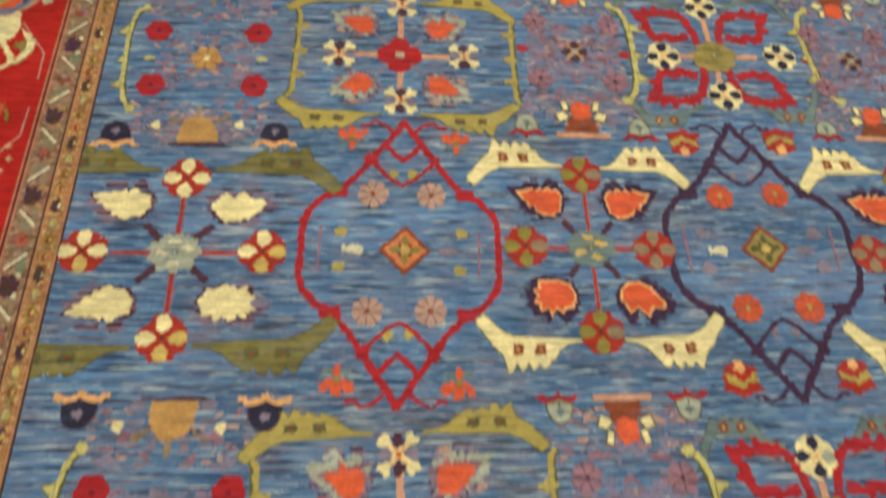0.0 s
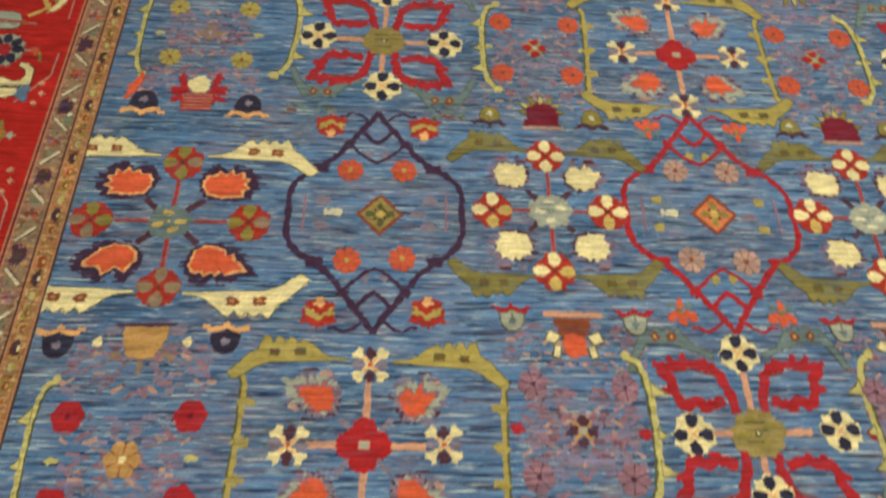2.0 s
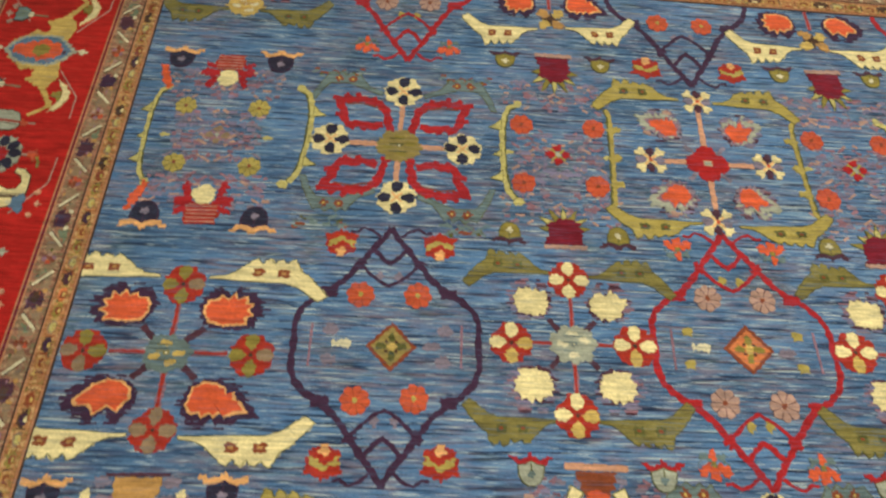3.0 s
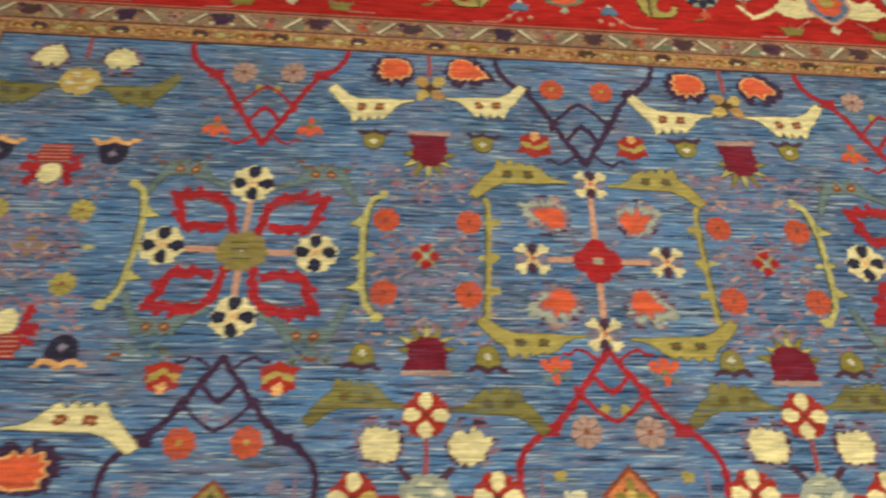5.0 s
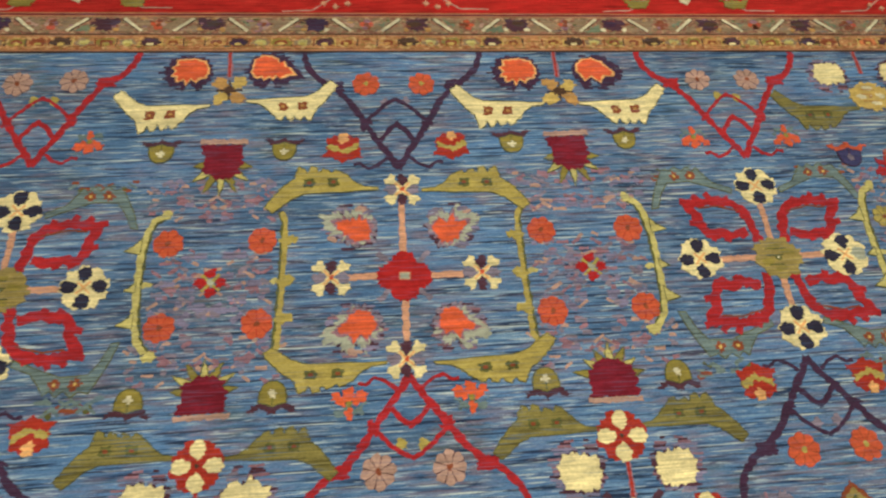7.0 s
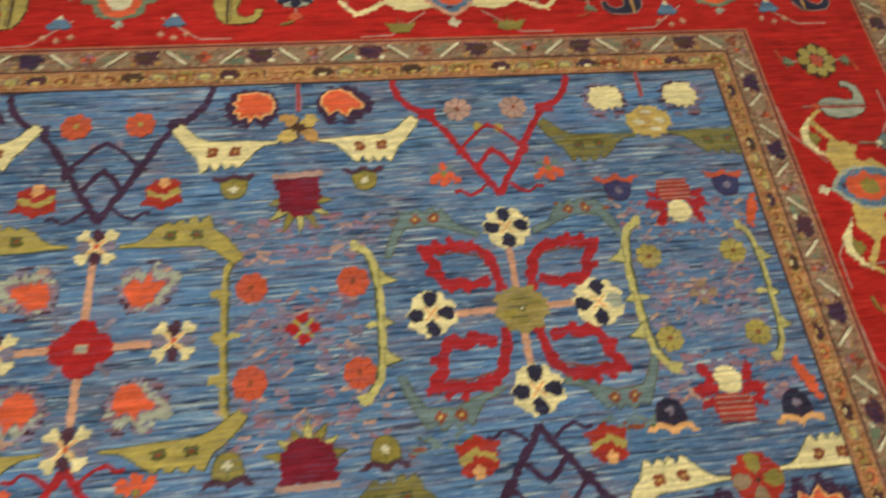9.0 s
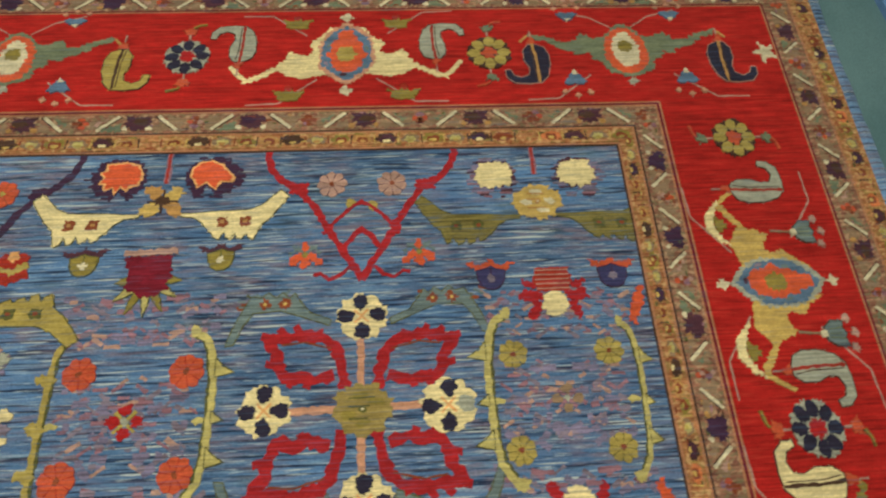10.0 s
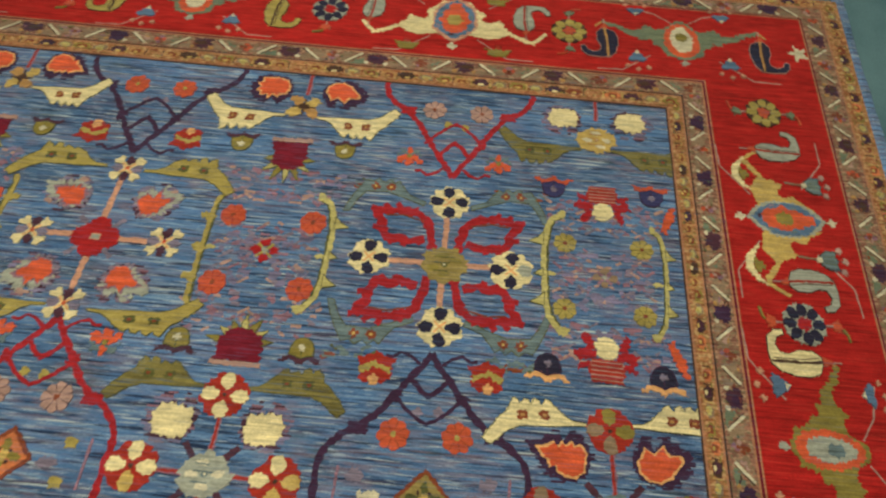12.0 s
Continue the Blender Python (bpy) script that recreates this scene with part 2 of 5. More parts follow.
    def fan(self, r, n, depth, colour, gap, phase=0.0, cut=0.11):
        """A disc of n petals that part at narrow dark wedges; all faces share one centre."""
        z, i0, a, b = self.rise(0.0), len(self.verts), self.slot(colour), self.slot(gap)
        ring = []
        for k in range(n):
            for f, g in ((0.0, 0), (cut, 0), (0.42, 1), (0.74, 1)):
                t = 2 * math.pi * (k + f) / n + phase
                q = r * ((1 + depth) if g else (1 - depth)) * rng.uniform(0.94, 1.06)
                ring.append((q * math.cos(t), q * math.sin(t)))
        m = len(ring)
        self.verts += [(0, 0, z)] + [(x, y, z) for x, y in ring] + [(x, y, -0.0005) for x, y in ring]
        for k in range(m):
            j = (k + 1) % m
            self.faces += [[i0, i0 + 1 + k, i0 + 1 + j], [i0 + 1 + j, i0 + 1 + k, i0 + 1 + m + k, i0 + 1 + m + j]]
            self.mats += [b if k % 4 == 0 else a] * 2
        return self

    def edged(self, pts, colour, edge, layer=0.0, width=0.0022):
        self.add(pts, colour, layer, 0.0008)
        return self.line(pts, width, edge, layer + 0.35, 0.0004, True)

    def done(self):
        me = bpy.data.meshes.new(self.name)
        me.from_pydata(self.verts, [], self.faces)
        for c in self.slots:
            me.materials.append(dye(c))
        me.polygons.foreach_set("material_index", self.mats)
        me.update()
        return me


def some(build, n=2, *args, **kw):
    """A few hand-made variants of one motif."""
    return [build(*args, **kw).done() for _ in range(n)]


def put(name, variants, parent, x, y, sx=1, sy=1, turn=0.0, label="", loose=0.0025):
    k = 1 + rng.uniform(-0.03, 0.03)
    if parent is rug:
        x, y = lean(x, y)
    m = Matrix.Translation((x + rng.uniform(-loose, loose), y + rng.uniform(-loose, loose), rng.uniform(0, 0.00008))) @ Matrix.Rotation(turn + rng.uniform(-0.03, 0.03), 4, "Z") @ Matrix.Diagonal((sx * k, sy * k, 1, 1))
    return part(name, rng.choice(variants), parent, label, m)


# ---------- small flowers ----------
def rosette(r, disc, petal, edge="umber"):
    """A round disc with four plump petals that reach its rim; the disc shows between them as a cross."""
    m = Motif("rosette", 3.0)
    m.add(scallop(r, 8, 0.03, math.pi / 8), disc)
    for i in range(4):
        a = math.pi / 2 * i + math.pi / 2
        tone = petal if rng.random() < 0.6 else ("straw" if petal == "cream" else "sage")
        c, s = math.cos(a), math.sin(a)
        drop = [(0.20, 0.0), (0.36, 0.20), (0.62, 0.31), (0.88, 0.28), (1.02, 0.12), (1.04, -0.10), (0.88, -0.28), (0.62, -0.31), (0.36, -0.20)]
        m.add([(r * (u * c - v * s), r * (u * s + v * c)) for u, v in drop], tone, 1.0, 0.0007)
    m.add(oval(0, 0, 0.10 * r, 0.10 * r, 8), edge, 1.0)
    return m


def wheel_flower(r, spots):
    """A scalloped cream disc with four dark drop-shaped petals and a thin pink cross."""
    m = Motif("wheel_flower", 3.0)
    m.add(scallop(r, 9, 0.05, 0.3), "cream")
    for i in range(4):
        a = math.pi / 2 * i + rng.uniform(-0.08, 0.08)
        c, s = math.cos(a), math.sin(a)
        tone = spots if rng.random() < 0.92 else "grey"
        m.add([(r * (u * c - v * s), r * (u * s + v * c)) for u, v in ((0.24, 0.0), (0.40, 0.20), (0.62, 0.31), (0.84, 0.29), (0.98, 0.13), (0.98, -0.13), (0.84, -0.29), (0.62, -0.31), (0.40, -0.20))], tone, 1.0, 0.0008)
        d = a + math.pi / 4
        m.line([(0, 0), (0.40 * r * math.cos(d), 0.40 * r * math.sin(d))], 0.003, "peach", 1.5)
    return m


def bone_flower(r):
    """Four slim cream bones in an X, dark and faded petals between them."""
    m = Motif("bone_flower", 3.0)
    for i in range(4):
        a = math.pi / 2 * i
        m.add(oval(0.52 * r * math.cos(a), 0.52 * r * math.sin(a), 0.36 * r, 0.26 * r, 12, a), "plum" if i % 2 else "mauve", 0.0, 0.002)
        d = a + math.pi / 4
        c, s = math.cos(d), math.sin(d)
        arm = [(0.05, 0.09), (0.55, 0.10), (0.82, 0.33), (1.02, 0.26), (0.96, 0.04), (1.06, -0.18), (0.84, -0.32), (0.55, -0.10), (0.05, -0.09)]
        m.add([(r * (u * c - v * s), r * (u * s + v * c)) for u, v in arm], "cream", 1.0, 0.0007)
        m.line([(0, 0), (0.5 * r * c, 0.5 * r * s)], 0.0035, "peach", 1.5)
    m.add(oval(0, 0, 0.12 * r, 0.12 * r, 8), "ember", 2.0)
    return m


def daisy(r, colour, gap, core, n=8):
    m = Motif("daisy", 3.63)
    m.fan(r, n, 0.06, colour, gap, rng.random())
    m.add(oval(0, 0, 0.2 * r, 0.2 * r, 8), core, 1.0)
    return m


def dots_flower(r, dot, ground):
    m = Motif("dotted_flower", 3.0)
    for i in range(4):
        a = math.pi / 2 * i
        m.add(oval(0.66 * r * math.cos(a), 0.66 * r * math.sin(a), 0.36 * r, 0.34 * r, 10), dot, 0.5)
        d = a + math.pi / 4
        m.line([(0, 0), (0.8 * r * math.cos(d), 0.8 * r * math.sin(d))], 0.006, ground, 0.0)
    m.add(oval(0, 0, 0.22 * r, 0.22 * r, 8), "grey", 1.0)
    return m


def quatrefoil(r, colour, core):
    m = Motif("quatrefoil", 3.0)
    pts = []
    for i in range(32):
        a = 2 * math.pi * i / 32
        k = r * (0.72 + 0.28 * abs(math.cos(2 * a)) ** 0.7)
        pts.append((k * math.cos(a), 0.95 * k * math.sin(a)))
    m.add(pts, colour)
    m.edged(box(-0.008, -0.006, 0.009, 0.006), core, "pink", 1.0)
    return m


def blob(r, colour, inner, edge):
    """A worn centre flower: a toothed oval with faint lobes and a small eye."""
    m = Motif("centre_flower", 3.0)
    m.add([(x * 1.08, y * 0.92) for x, y in scallop(r, 9, 0.07, rng.random())], colour, 0.0, 0.0018)
    for i in range(4):
        a = math.pi / 2 * i + rng.uniform(0.0, 0.5)
        m.add(oval(0.56 * r * math.cos(a), 0.52 * r * math.sin(a), 0.30 * r, 0.15 * r, 10, rng.uniform(-0.3, 0.3)), inner, 0.5, 0.003)
    for y in (-0.35, 0.1, 0.42):
        m.line([(-0.5 * r, y * r), (rng.uniform(0.0, 0.5) * r, y * r)], 0.0025, edge, 0.9, 0.001)
    m.add(oval(0, 0, 0.15 * r, 0.12 * r, 8), edge, 1.5)
    m.add(oval(0, 0, 0.07 * r, 0.06 * r, 6), "ivory", 1.9)
    return m


def lobed_flower(r, lobe, core):
    """Four separate rounded lobes set crosswise round a dark core."""
    m = Motif("centre_flower", 3.0)
    for i in range(4):
        a = math.pi / 2 * i + math.pi / 4 + rng.uniform(-0.1, 0.1)
        m.add(oval(0.60 * r * math.cos(a), 0.56 * r * math.sin(a), 0.42 * r, 0.31 * r, 12, a), lobe if i % 2 else "straw", 0.0, 0.0016)
    m.add(oval(0, 0, 0.30 * r, 0.24 * r, 10), core, 1.0)
    for i in range(4):
        a = math.pi / 2 * i
        m.line([(0, 0), (0.62 * r * math.cos(a), 0.58 * r * math.sin(a))], 0.003, core, 1.3)
    return m


# ---------- leaves ----------
FLAMES = (
    ((-0.033, -0.004), (-0.028, -0.018), (-0.014, -0.025), (0.004, -0.024), (0.016, -0.019), (0.020, -0.010), (0.028, -0.012), (0.030, -0.001), (0.040, 0.002), (0.050, 0.018), (0.034, 0.018), (0.020, 0.024), (0.016, 0.018), (0.006, 0.027), (0.001, 0.019), (-0.009, 0.028), (-0.014, 0.019), (-0.024, 0.021), (-0.032, 0.010)),
    ((-0.032, -0.006), (-0.026, -0.021), (-0.004, -0.026), (0.016, -0.023), (0.030, -0.025), (0.027, -0.014), (0.038, -0.008), (0.029, 0.000), (0.038, 0.010), (0.028, 0.013), (0.026, 0.024), (0.014, 0.018), (0.008, 0.029), (0.000, 0.019), (-0.010, 0.026), (-0.016, 0.017), (-0.028, 0.018), (-0.034, 0.006)),
    ((-0.031, -0.010), (-0.020, -0.024), (0.002, -0.026), (0.020, -0.019), (0.026, -0.009), (0.044, 0.006), (0.040, 0.015), (0.020, 0.013), (0.012, 0.030), (0.002, 0.019), (-0.004, 0.015), (-0.018, 0.024), (-0.026, 0.013), (-0.034, 0.004)),
)


def flame(colour, rim, halo, gap=None):
    """A serrated leaf, rounded towards the stem, toothed outward and upward, in a frayed halo of short weft dashes."""
    m = Motif("flame_leaf", 2.0)
    form = rng.choice(FLAMES)
    pts = [(x * rng.uniform(0.94, 1.07), y * rng.uniform(1.12, 1.32)) for x, y in form]

    if colour == "cream":
        round_at = [math.atan2(y / 0.028, x / 0.034) for x, y in pts]
        pts = [(0.62 * x + 0.38 * 0.034 * math.cos(t), 0.62 * y + 0.38 * 0.028 * math.sin(t)) for (x, y), t in zip(pts, round_at)]

    def grown(k, dx=0.0, dy=0.0):
        return [(x * k + dx, y * k + dy) for x, y in pts]

    solid = halo == "purple"
    if solid:
        m.star(grown(1.26, 0.003, 0.003), halo, 0.0, 0.0022)
    else:
        m.star(grown(1.12, -0.001, -0.001), "plum", 0.0, 0.0026)
    rows = 20
    for i in range(rows):
        y = -0.038 + 0.086 * i / (rows - 1)
        side_w = 0.058 - 0.030 * abs(2 * i / (rows - 1) - 1) ** 1.6
        for s in (1, -1):
            if s < 0 and i < rows // 2 and rng.random() < 0.7:
                continue
            a = s * (0.020 if abs(y) < 0.028 else rng.uniform(0.0, 0.012))
            b = s * side_w * rng.uniform(0.72, 1.06) * (1.0 if s > 0 else 0.80)
            if rng.random() < (0.92 if solid else 0.78):
                m.line([(a, y), (b, y + rng.uniform(-0.001, 0.001))], 0.0040, halo if solid else rng.choice((halo, "plum", "rose", "haze")), 0.1 + 0.02 * i, 0.0010)
    if gap:
        m.star(grown(1.16, 0.003, 0.003), "mauve", 0.8, 0.0045)
        m.star(grown(1.12, 0.007, 0.006), rim, 1.1, 0.0050)
        for _ in range(7):
            a = rng.uniform(-0.7, 2.1)
            m.add(oval(0.043 * math.cos(a) + 0.004, 0.038 * math.sin(a) + 0.004, rng.uniform(0.005, 0.010), rng.uniform(0.003, 0.006), 8, rng.uniform(-0.4, 0.4)), rng.choice((rim, "blush", "mauve", "haze")), 1.3, 0.002)
        m.star(grown(0.90, -0.001, -0.001), "rose", 1.6, 0.0035)
        m.star([(x * 0.76 - 0.002, y * 0.78 - 0.002) for x, y in pts], colour, 2.2, 0.0018)
        return m
    fray = 0.0024 if colour == "cream" else 0.0010
    m.star(grown(1.0), rim, 1.2, fray)
    m.star([(x * 0.88 - 0.0005, y * 0.86 - 0.0005) for x, y in pts], colour, 2.2, fray)
    return m


def bird_leaf(colour, spot, edge):
    """A broad saw-backed leaf with two square spots, a thick blunt tail to the left and a thin beak to the right."""
    m = Motif("saw_leaf", 2.53)
    back = [(-0.166, 0.153)]
    n = 4
    for i in range(n):
        x = -0.158 + 0.074 * (i + 0.3) / n
        up = 0.178 - 0.0015 * i + rng.uniform(-0.004, 0.002)
        back += [(x - 0.007, up - 0.006), (x - 0.004, up), (x + 0.005, up - 0.004), (x + 0.008, 0.164 + rng.uniform(-0.001, 0.002))]
    pts = [(-0.209, 0.104), (-0.198, 0.120), (-0.180, 0.142)] + back + [(-0.082, 0.160), (-0.070, 0.146), (-0.056, 0.137), (-0.034, 0.134), (-0.032, 0.129), (-0.060, 0.129), (-0.084, 0.127), (-0.146, 0.126), (-0.166, 0.118), (-0.184, 0.102), (-0.196, 0.093)]
    m.edged(pts, colour, edge, 0.0, 0.0014)
    for x in (-0.141, -0.103):
        m.add(box(x - 0.0085, 0.138, x + 0.0085, 0.153), spot, 1.0, 0.0018)
        m.add(box(x - 0.0035, 0.143, x + 0.0035, 0.148), "rust" if spot != "rust" else "tan", 1.4, 0.001)
    return m


def thorn_stem(colour, edge):
    """A slender curved stem, dark on one flank, with broad thorns and a round bud on a curl at each end."""
    m = Motif("thorn_stem", 2.27)
    path = [(-0.016, 0.126), (-0.004, 0.118), (0.004, 0.098), (0.010, 0.060), (0.010, 0.0), (0.006, -0.060), (0.000, -0.088), (-0.014, -0.110)]
    m.line([(x - 0.003, y) for x, y in path], 0.012, edge, 0.0)
    m.line(path, 0.010, colour, 0.4)
    for y, x, big in ((0.070, 0.013, 1.0), (-0.002, 0.013, 0.62), (-0.058, 0.010, 0.95)):
        m.edged([(x - 0.002, y + 0.018 * big), (x + 0.010 * big, y + 0.004), (x + 0.026 * big, y - 0.006 * big), (x - 0.002, y - 0.012 * big)], colour, edge, 0.6, 0.0014)
    m.add(oval(-0.024, -0.116, 0.012, 0.009, 10), colour, 0.7)
    m.add(oval(-0.022, 0.131, 0.009, 0.009, 10), colour, 0.7)
    return m


def bar_stem(colour, edge):
    """A slim upright stem of worn olive with small thorns on both flanks."""
    m = Motif("bar_stem", 2.33)
    path = [(-0.010, -0.128), (-0.001, -0.112), (0.001, 0.0), (0.0, 0.108), (-0.008, 0.128)]
    m.line([(x - 0.003, y) for x, y in path], 0.0105, edge, 0.0)
    m.line(path, 0.0085, colour, 0.4)
    for y in (0.075, 0.0, -0.066):
        m.add([(0.003, y + 0.011), (0.020, y + 0.006), (0.020, y - 0.005), (0.003, y - 0.010)], colour, 0.6, 0.002)
        m.add([(-0.003, y + 0.006), (-0.012, y - 0.002), (-0.003, y - 0.007)], colour, 0.6)
    return m


# ---------- palmettes, thistles, tulips ----------
def palmette(kind):
    """Foot bar below, crown above."""
    m = Motif("palmette", 2.9)
    if kind == "maroon":
        body = [(-0.038, -0.031), (-0.034, 0.006), (-0.030, 0.018), (-0.016, 0.026), (0.0, 0.029), (0.016, 0.026), (0.030, 0.018), (0.034, 0.006), (0.038, -0.031)]
        for i in range(7):
            a = math.radians(6 + 168 * i / 6)
            c, s = math.cos(a), math.sin(a)
            r0, r1, w = 0.026, 0.054 * rng.uniform(0.90, 1.1), 0.0065
            x1, y1 = 1.02 * r1 * c, 0.92 * r1 * s + 0.002
            m.edged([(r0 * c - w * s, r0 * s + w * c), (0.7 * x1 - 0.8 * w * s, 0.7 * y1 + 0.8 * w * c), (x1, y1), (0.7 * x1 + 0.8 * w * s, 0.7 * y1 - 0.8 * w * c), (r0 * c + w * s, r0 * s - w * c)], "stem" if i % 2 else "olive", "moss", 0.1, 0.0014)
        m.add(body, "maroon", 1.0, 0.0016)
        m.add(box(-0.042, -0.040, 0.042, -0.032), "blush", 0.8, 0.002)
    elif kind == "claw":
        m.add([(-0.028, -0.040), (0.028, -0.040), (0.032, -0.018), (0.026, -0.002), (-0.026, -0.002), (-0.032, -0.018)], "brick", 0.4)
        for i in range(5):
            m.line([(-0.029, -0.036 + 0.0075 * i), (0.029, -0.036 + 0.0075 * i)], 0.0018, "blush", 1.0, 0.0006)
        for s in (1, -1):
            m.add(flip([(0.018, 0.0), (0.052, -0.006), (0.060, 0.010), (0.044, 0.014), (0.022, 0.012)], s), "crimson", 0.6)
            m.add(flip([(0.022, 0.014), (0.036, 0.014), (0.046, 0.036), (0.036, 0.044), (0.026, 0.030)], s), "crimson", 0.7)
            m.add(flip([(0.026, -0.012), (0.054, -0.024), (0.054, -0.014), (0.034, -0.004)], s), "crimson", 0.6)
        m.add(oval(0, 0.018, 0.022, 0.020, 14), "cream", 1.4)
    elif kind == "tan":
        m.add([(-0.036, -0.032), (-0.030, 0.006), (-0.018, 0.020), (0.0, 0.024), (0.018, 0.020), (0.030, 0.006), (0.036, -0.032)], "tan", 1.0)
        for i in range(7):
            a = math.radians(4 + 172 * i / 6)
            m.add(oval(0.050 * math.cos(a), -0.004 + 0.040 * math.sin(a), 0.014, 0.005, 8, a), "sage" if i % 2 else "mauve", 0.2, 0.002)
        m.line([(-0.048, -0.036), (0.048, -0.036)], 0.005, "plum", 0.8)
        for s in (1, -1):
            m.add(flip(oval(0.052, -0.026, 0.013, 0.010, 10), s), "mauve", 0.1, 0.002)
    else:
        m.add([(-0.034, -0.034), (-0.026, -0.010), (-0.012, 0.004), (0.012, 0.004), (0.026, -0.010), (0.034, -0.034)], "rust", 0.8)
        m.add(oval(0, 0.014, 0.021, 0.022, 14), "orange", 1.2)
        for s in (1, -1):
            m.edged(flip([(0.022, -0.002), (0.042, -0.012), (0.050, 0.006), (0.034, 0.012)], s), "cream", "moss", 0.6, 0.002)
            m.edged(flip([(0.022, 0.016), (0.034, 0.014), (0.038, 0.034), (0.026, 0.036)], s), "cream", "moss", 0.6, 0.002)
        m.add(box(-0.050, -0.046, 0.050, -0.036), "pink", 0.3)
    return m


def thistle(cup, cap, eye="ivory"):
    """Domed cup above, a wavy winged cap below."""
    m = Motif("thistle", 3.4)
    m.add([(-0.041, -0.033), (-0.030, -0.021), (-0.016, -0.014), (0.016, -0.014), (0.030, -0.021), (0.041, -0.033), (0.030, -0.034), (0.020, -0.027), (0.010, -0.030), (0.0, -0.039), (-0.010, -0.030), (-0.020, -0.027), (-0.030, -0.034)], cap, 0.0)
    dark = "moss" if cup in ("olive", "grey") else "purple"
    m.edged([(-0.024, -0.017), (-0.022, 0.000), (-0.016, 0.012), (-0.006, 0.018), (0.006, 0.018), (0.016, 0.012), (0.022, 0.000), (0.024, -0.017), (0.010, -0.020), (0.0, -0.025), (-0.010, -0.020)], cup, dark, 0.8, 0.0018)
    m.add(scallop(0.0065, 4, 0.12, 0.0, 0, -0.002), eye, 2.0)
    m.line([(0, -0.008), (0, -0.022)], 0.0022, dark, 2.0)
    return m


def tulip(a, b, c):
    """Three-pointed flower on a cream chevron with a bud below; the orange kind has three loose petals on grey-green sepals."""
    m = Motif("tulip", 2.71)
    if a == "orange":
        m.add([(-0.030, 0.002), (-0.018, -0.010), (0.0, -0.004), (0.018, -0.010), (0.030, 0.002), (0.020, -0.022), (0.006, -0.016), (-0.006, -0.016), (-0.020, -0.022)], "slate", 0.0, 0.002)
        for x, t in ((-0.017, 0.75), (0.017, -0.75)):
            m.add(oval(x, 0.008, 0.009, 0.017, 12, t), a, 0.5)
        m.add(oval(0, 0.015, 0.010, 0.014, 12), a, 0.7)
        m.add(scallop(0.005, 4, 0.1, 0, 0, 0.0), b, 1.2)
        m.add([(-0.007, -0.012), (0.0, -0.006), (0.007, -0.012), (0.005, -0.028), (-0.005, -0.028)], a, 0.8)
        return m
    m.add([(-0.036, 0.022), (-0.020, 0.022), (-0.010, 0.026), (0.0, 0.032), (0.010, 0.026), (0.020, 0.022), (0.036, 0.022), (0.028, 0.010), (0.026, -0.016), (0.012, -0.024), (-0.012, -0.024), (-0.026, -0.016), (-0.028, 0.010)], a, 0.0)
    m.add([(-0.027, 0.006), (-0.010, 0.010), (0.0, 0.016), (0.010, 0.010), (0.027, 0.006), (0.026, -0.008), (0.012, -0.002), (0.0, 0.006), (-0.012, -0.002), (-0.026, -0.008)], b, 0.6)
    m.add([(-0.009, -0.012), (0.0, -0.006), (0.009, -0.012), (0.008, -0.028), (-0.008, -0.028)], c, 0.9)
    return m


def diamond(rim, ground, inner):
    """A framed lozenge with four petals round a pale eye."""
    m = Motif("diamond", 3.0)
    m.add([(-0.046, 0), (0, -0.047), (0.046, 0), (0, 0.047)], rim, 0.0, 0.0006)
    m.add([(-0.037, 0), (0, -0.038), (0.037, 0), (0, 0.038)], ground, 0.6, 0.0005)
    for i in range(4):
        a = math.pi / 2 * i
        m.add(oval(0.017 * math.cos(a), 0.017 * math.sin(a), 0.0105, 0.0068, 10, a), inner, 1.2)
        m.add(oval(0.0125 * math.cos(a + 0.785), 0.0125 * math.sin(a + 0.785), 0.004, 0.003, 6, a), "umber", 1.3)
    m.add(scallop(0.0075, 4, 0.1), "straw", 1.6)
    return m


def speckle(w, h, count, tones, seed, base=1.0):
    """Scattered short strokes in mirrored pairs, as a cloud of small blossom."""
    m = Motif("blossom_spray", base)
    r = random.Random(seed)
    for k in range(count):
        x, y = r.uniform(0.004, w), r.uniform(-h, h)
        d, l = r.choice((0.6, -0.6, 0.0, 0.1)), r.uniform(0.004, 0.012)
        c = r.choice(tones)
        wd = r.uniform(0.004, 0.008) * (1.5 if c == "haze" else 1.0)
        for s in (1, -1):
            ox, oy = r.uniform(-0.004, 0.004), r.uniform(-0.004, 0.004)
            m.line([(s * (x - l * math.cos(d)) + ox, y - l * math.sin(d) + oy), (s * (x + l * math.cos(d)) + ox, y + l * math.sin(d) + oy)], wd, c, 0.02 * (k % 20), 0.002)
    return m


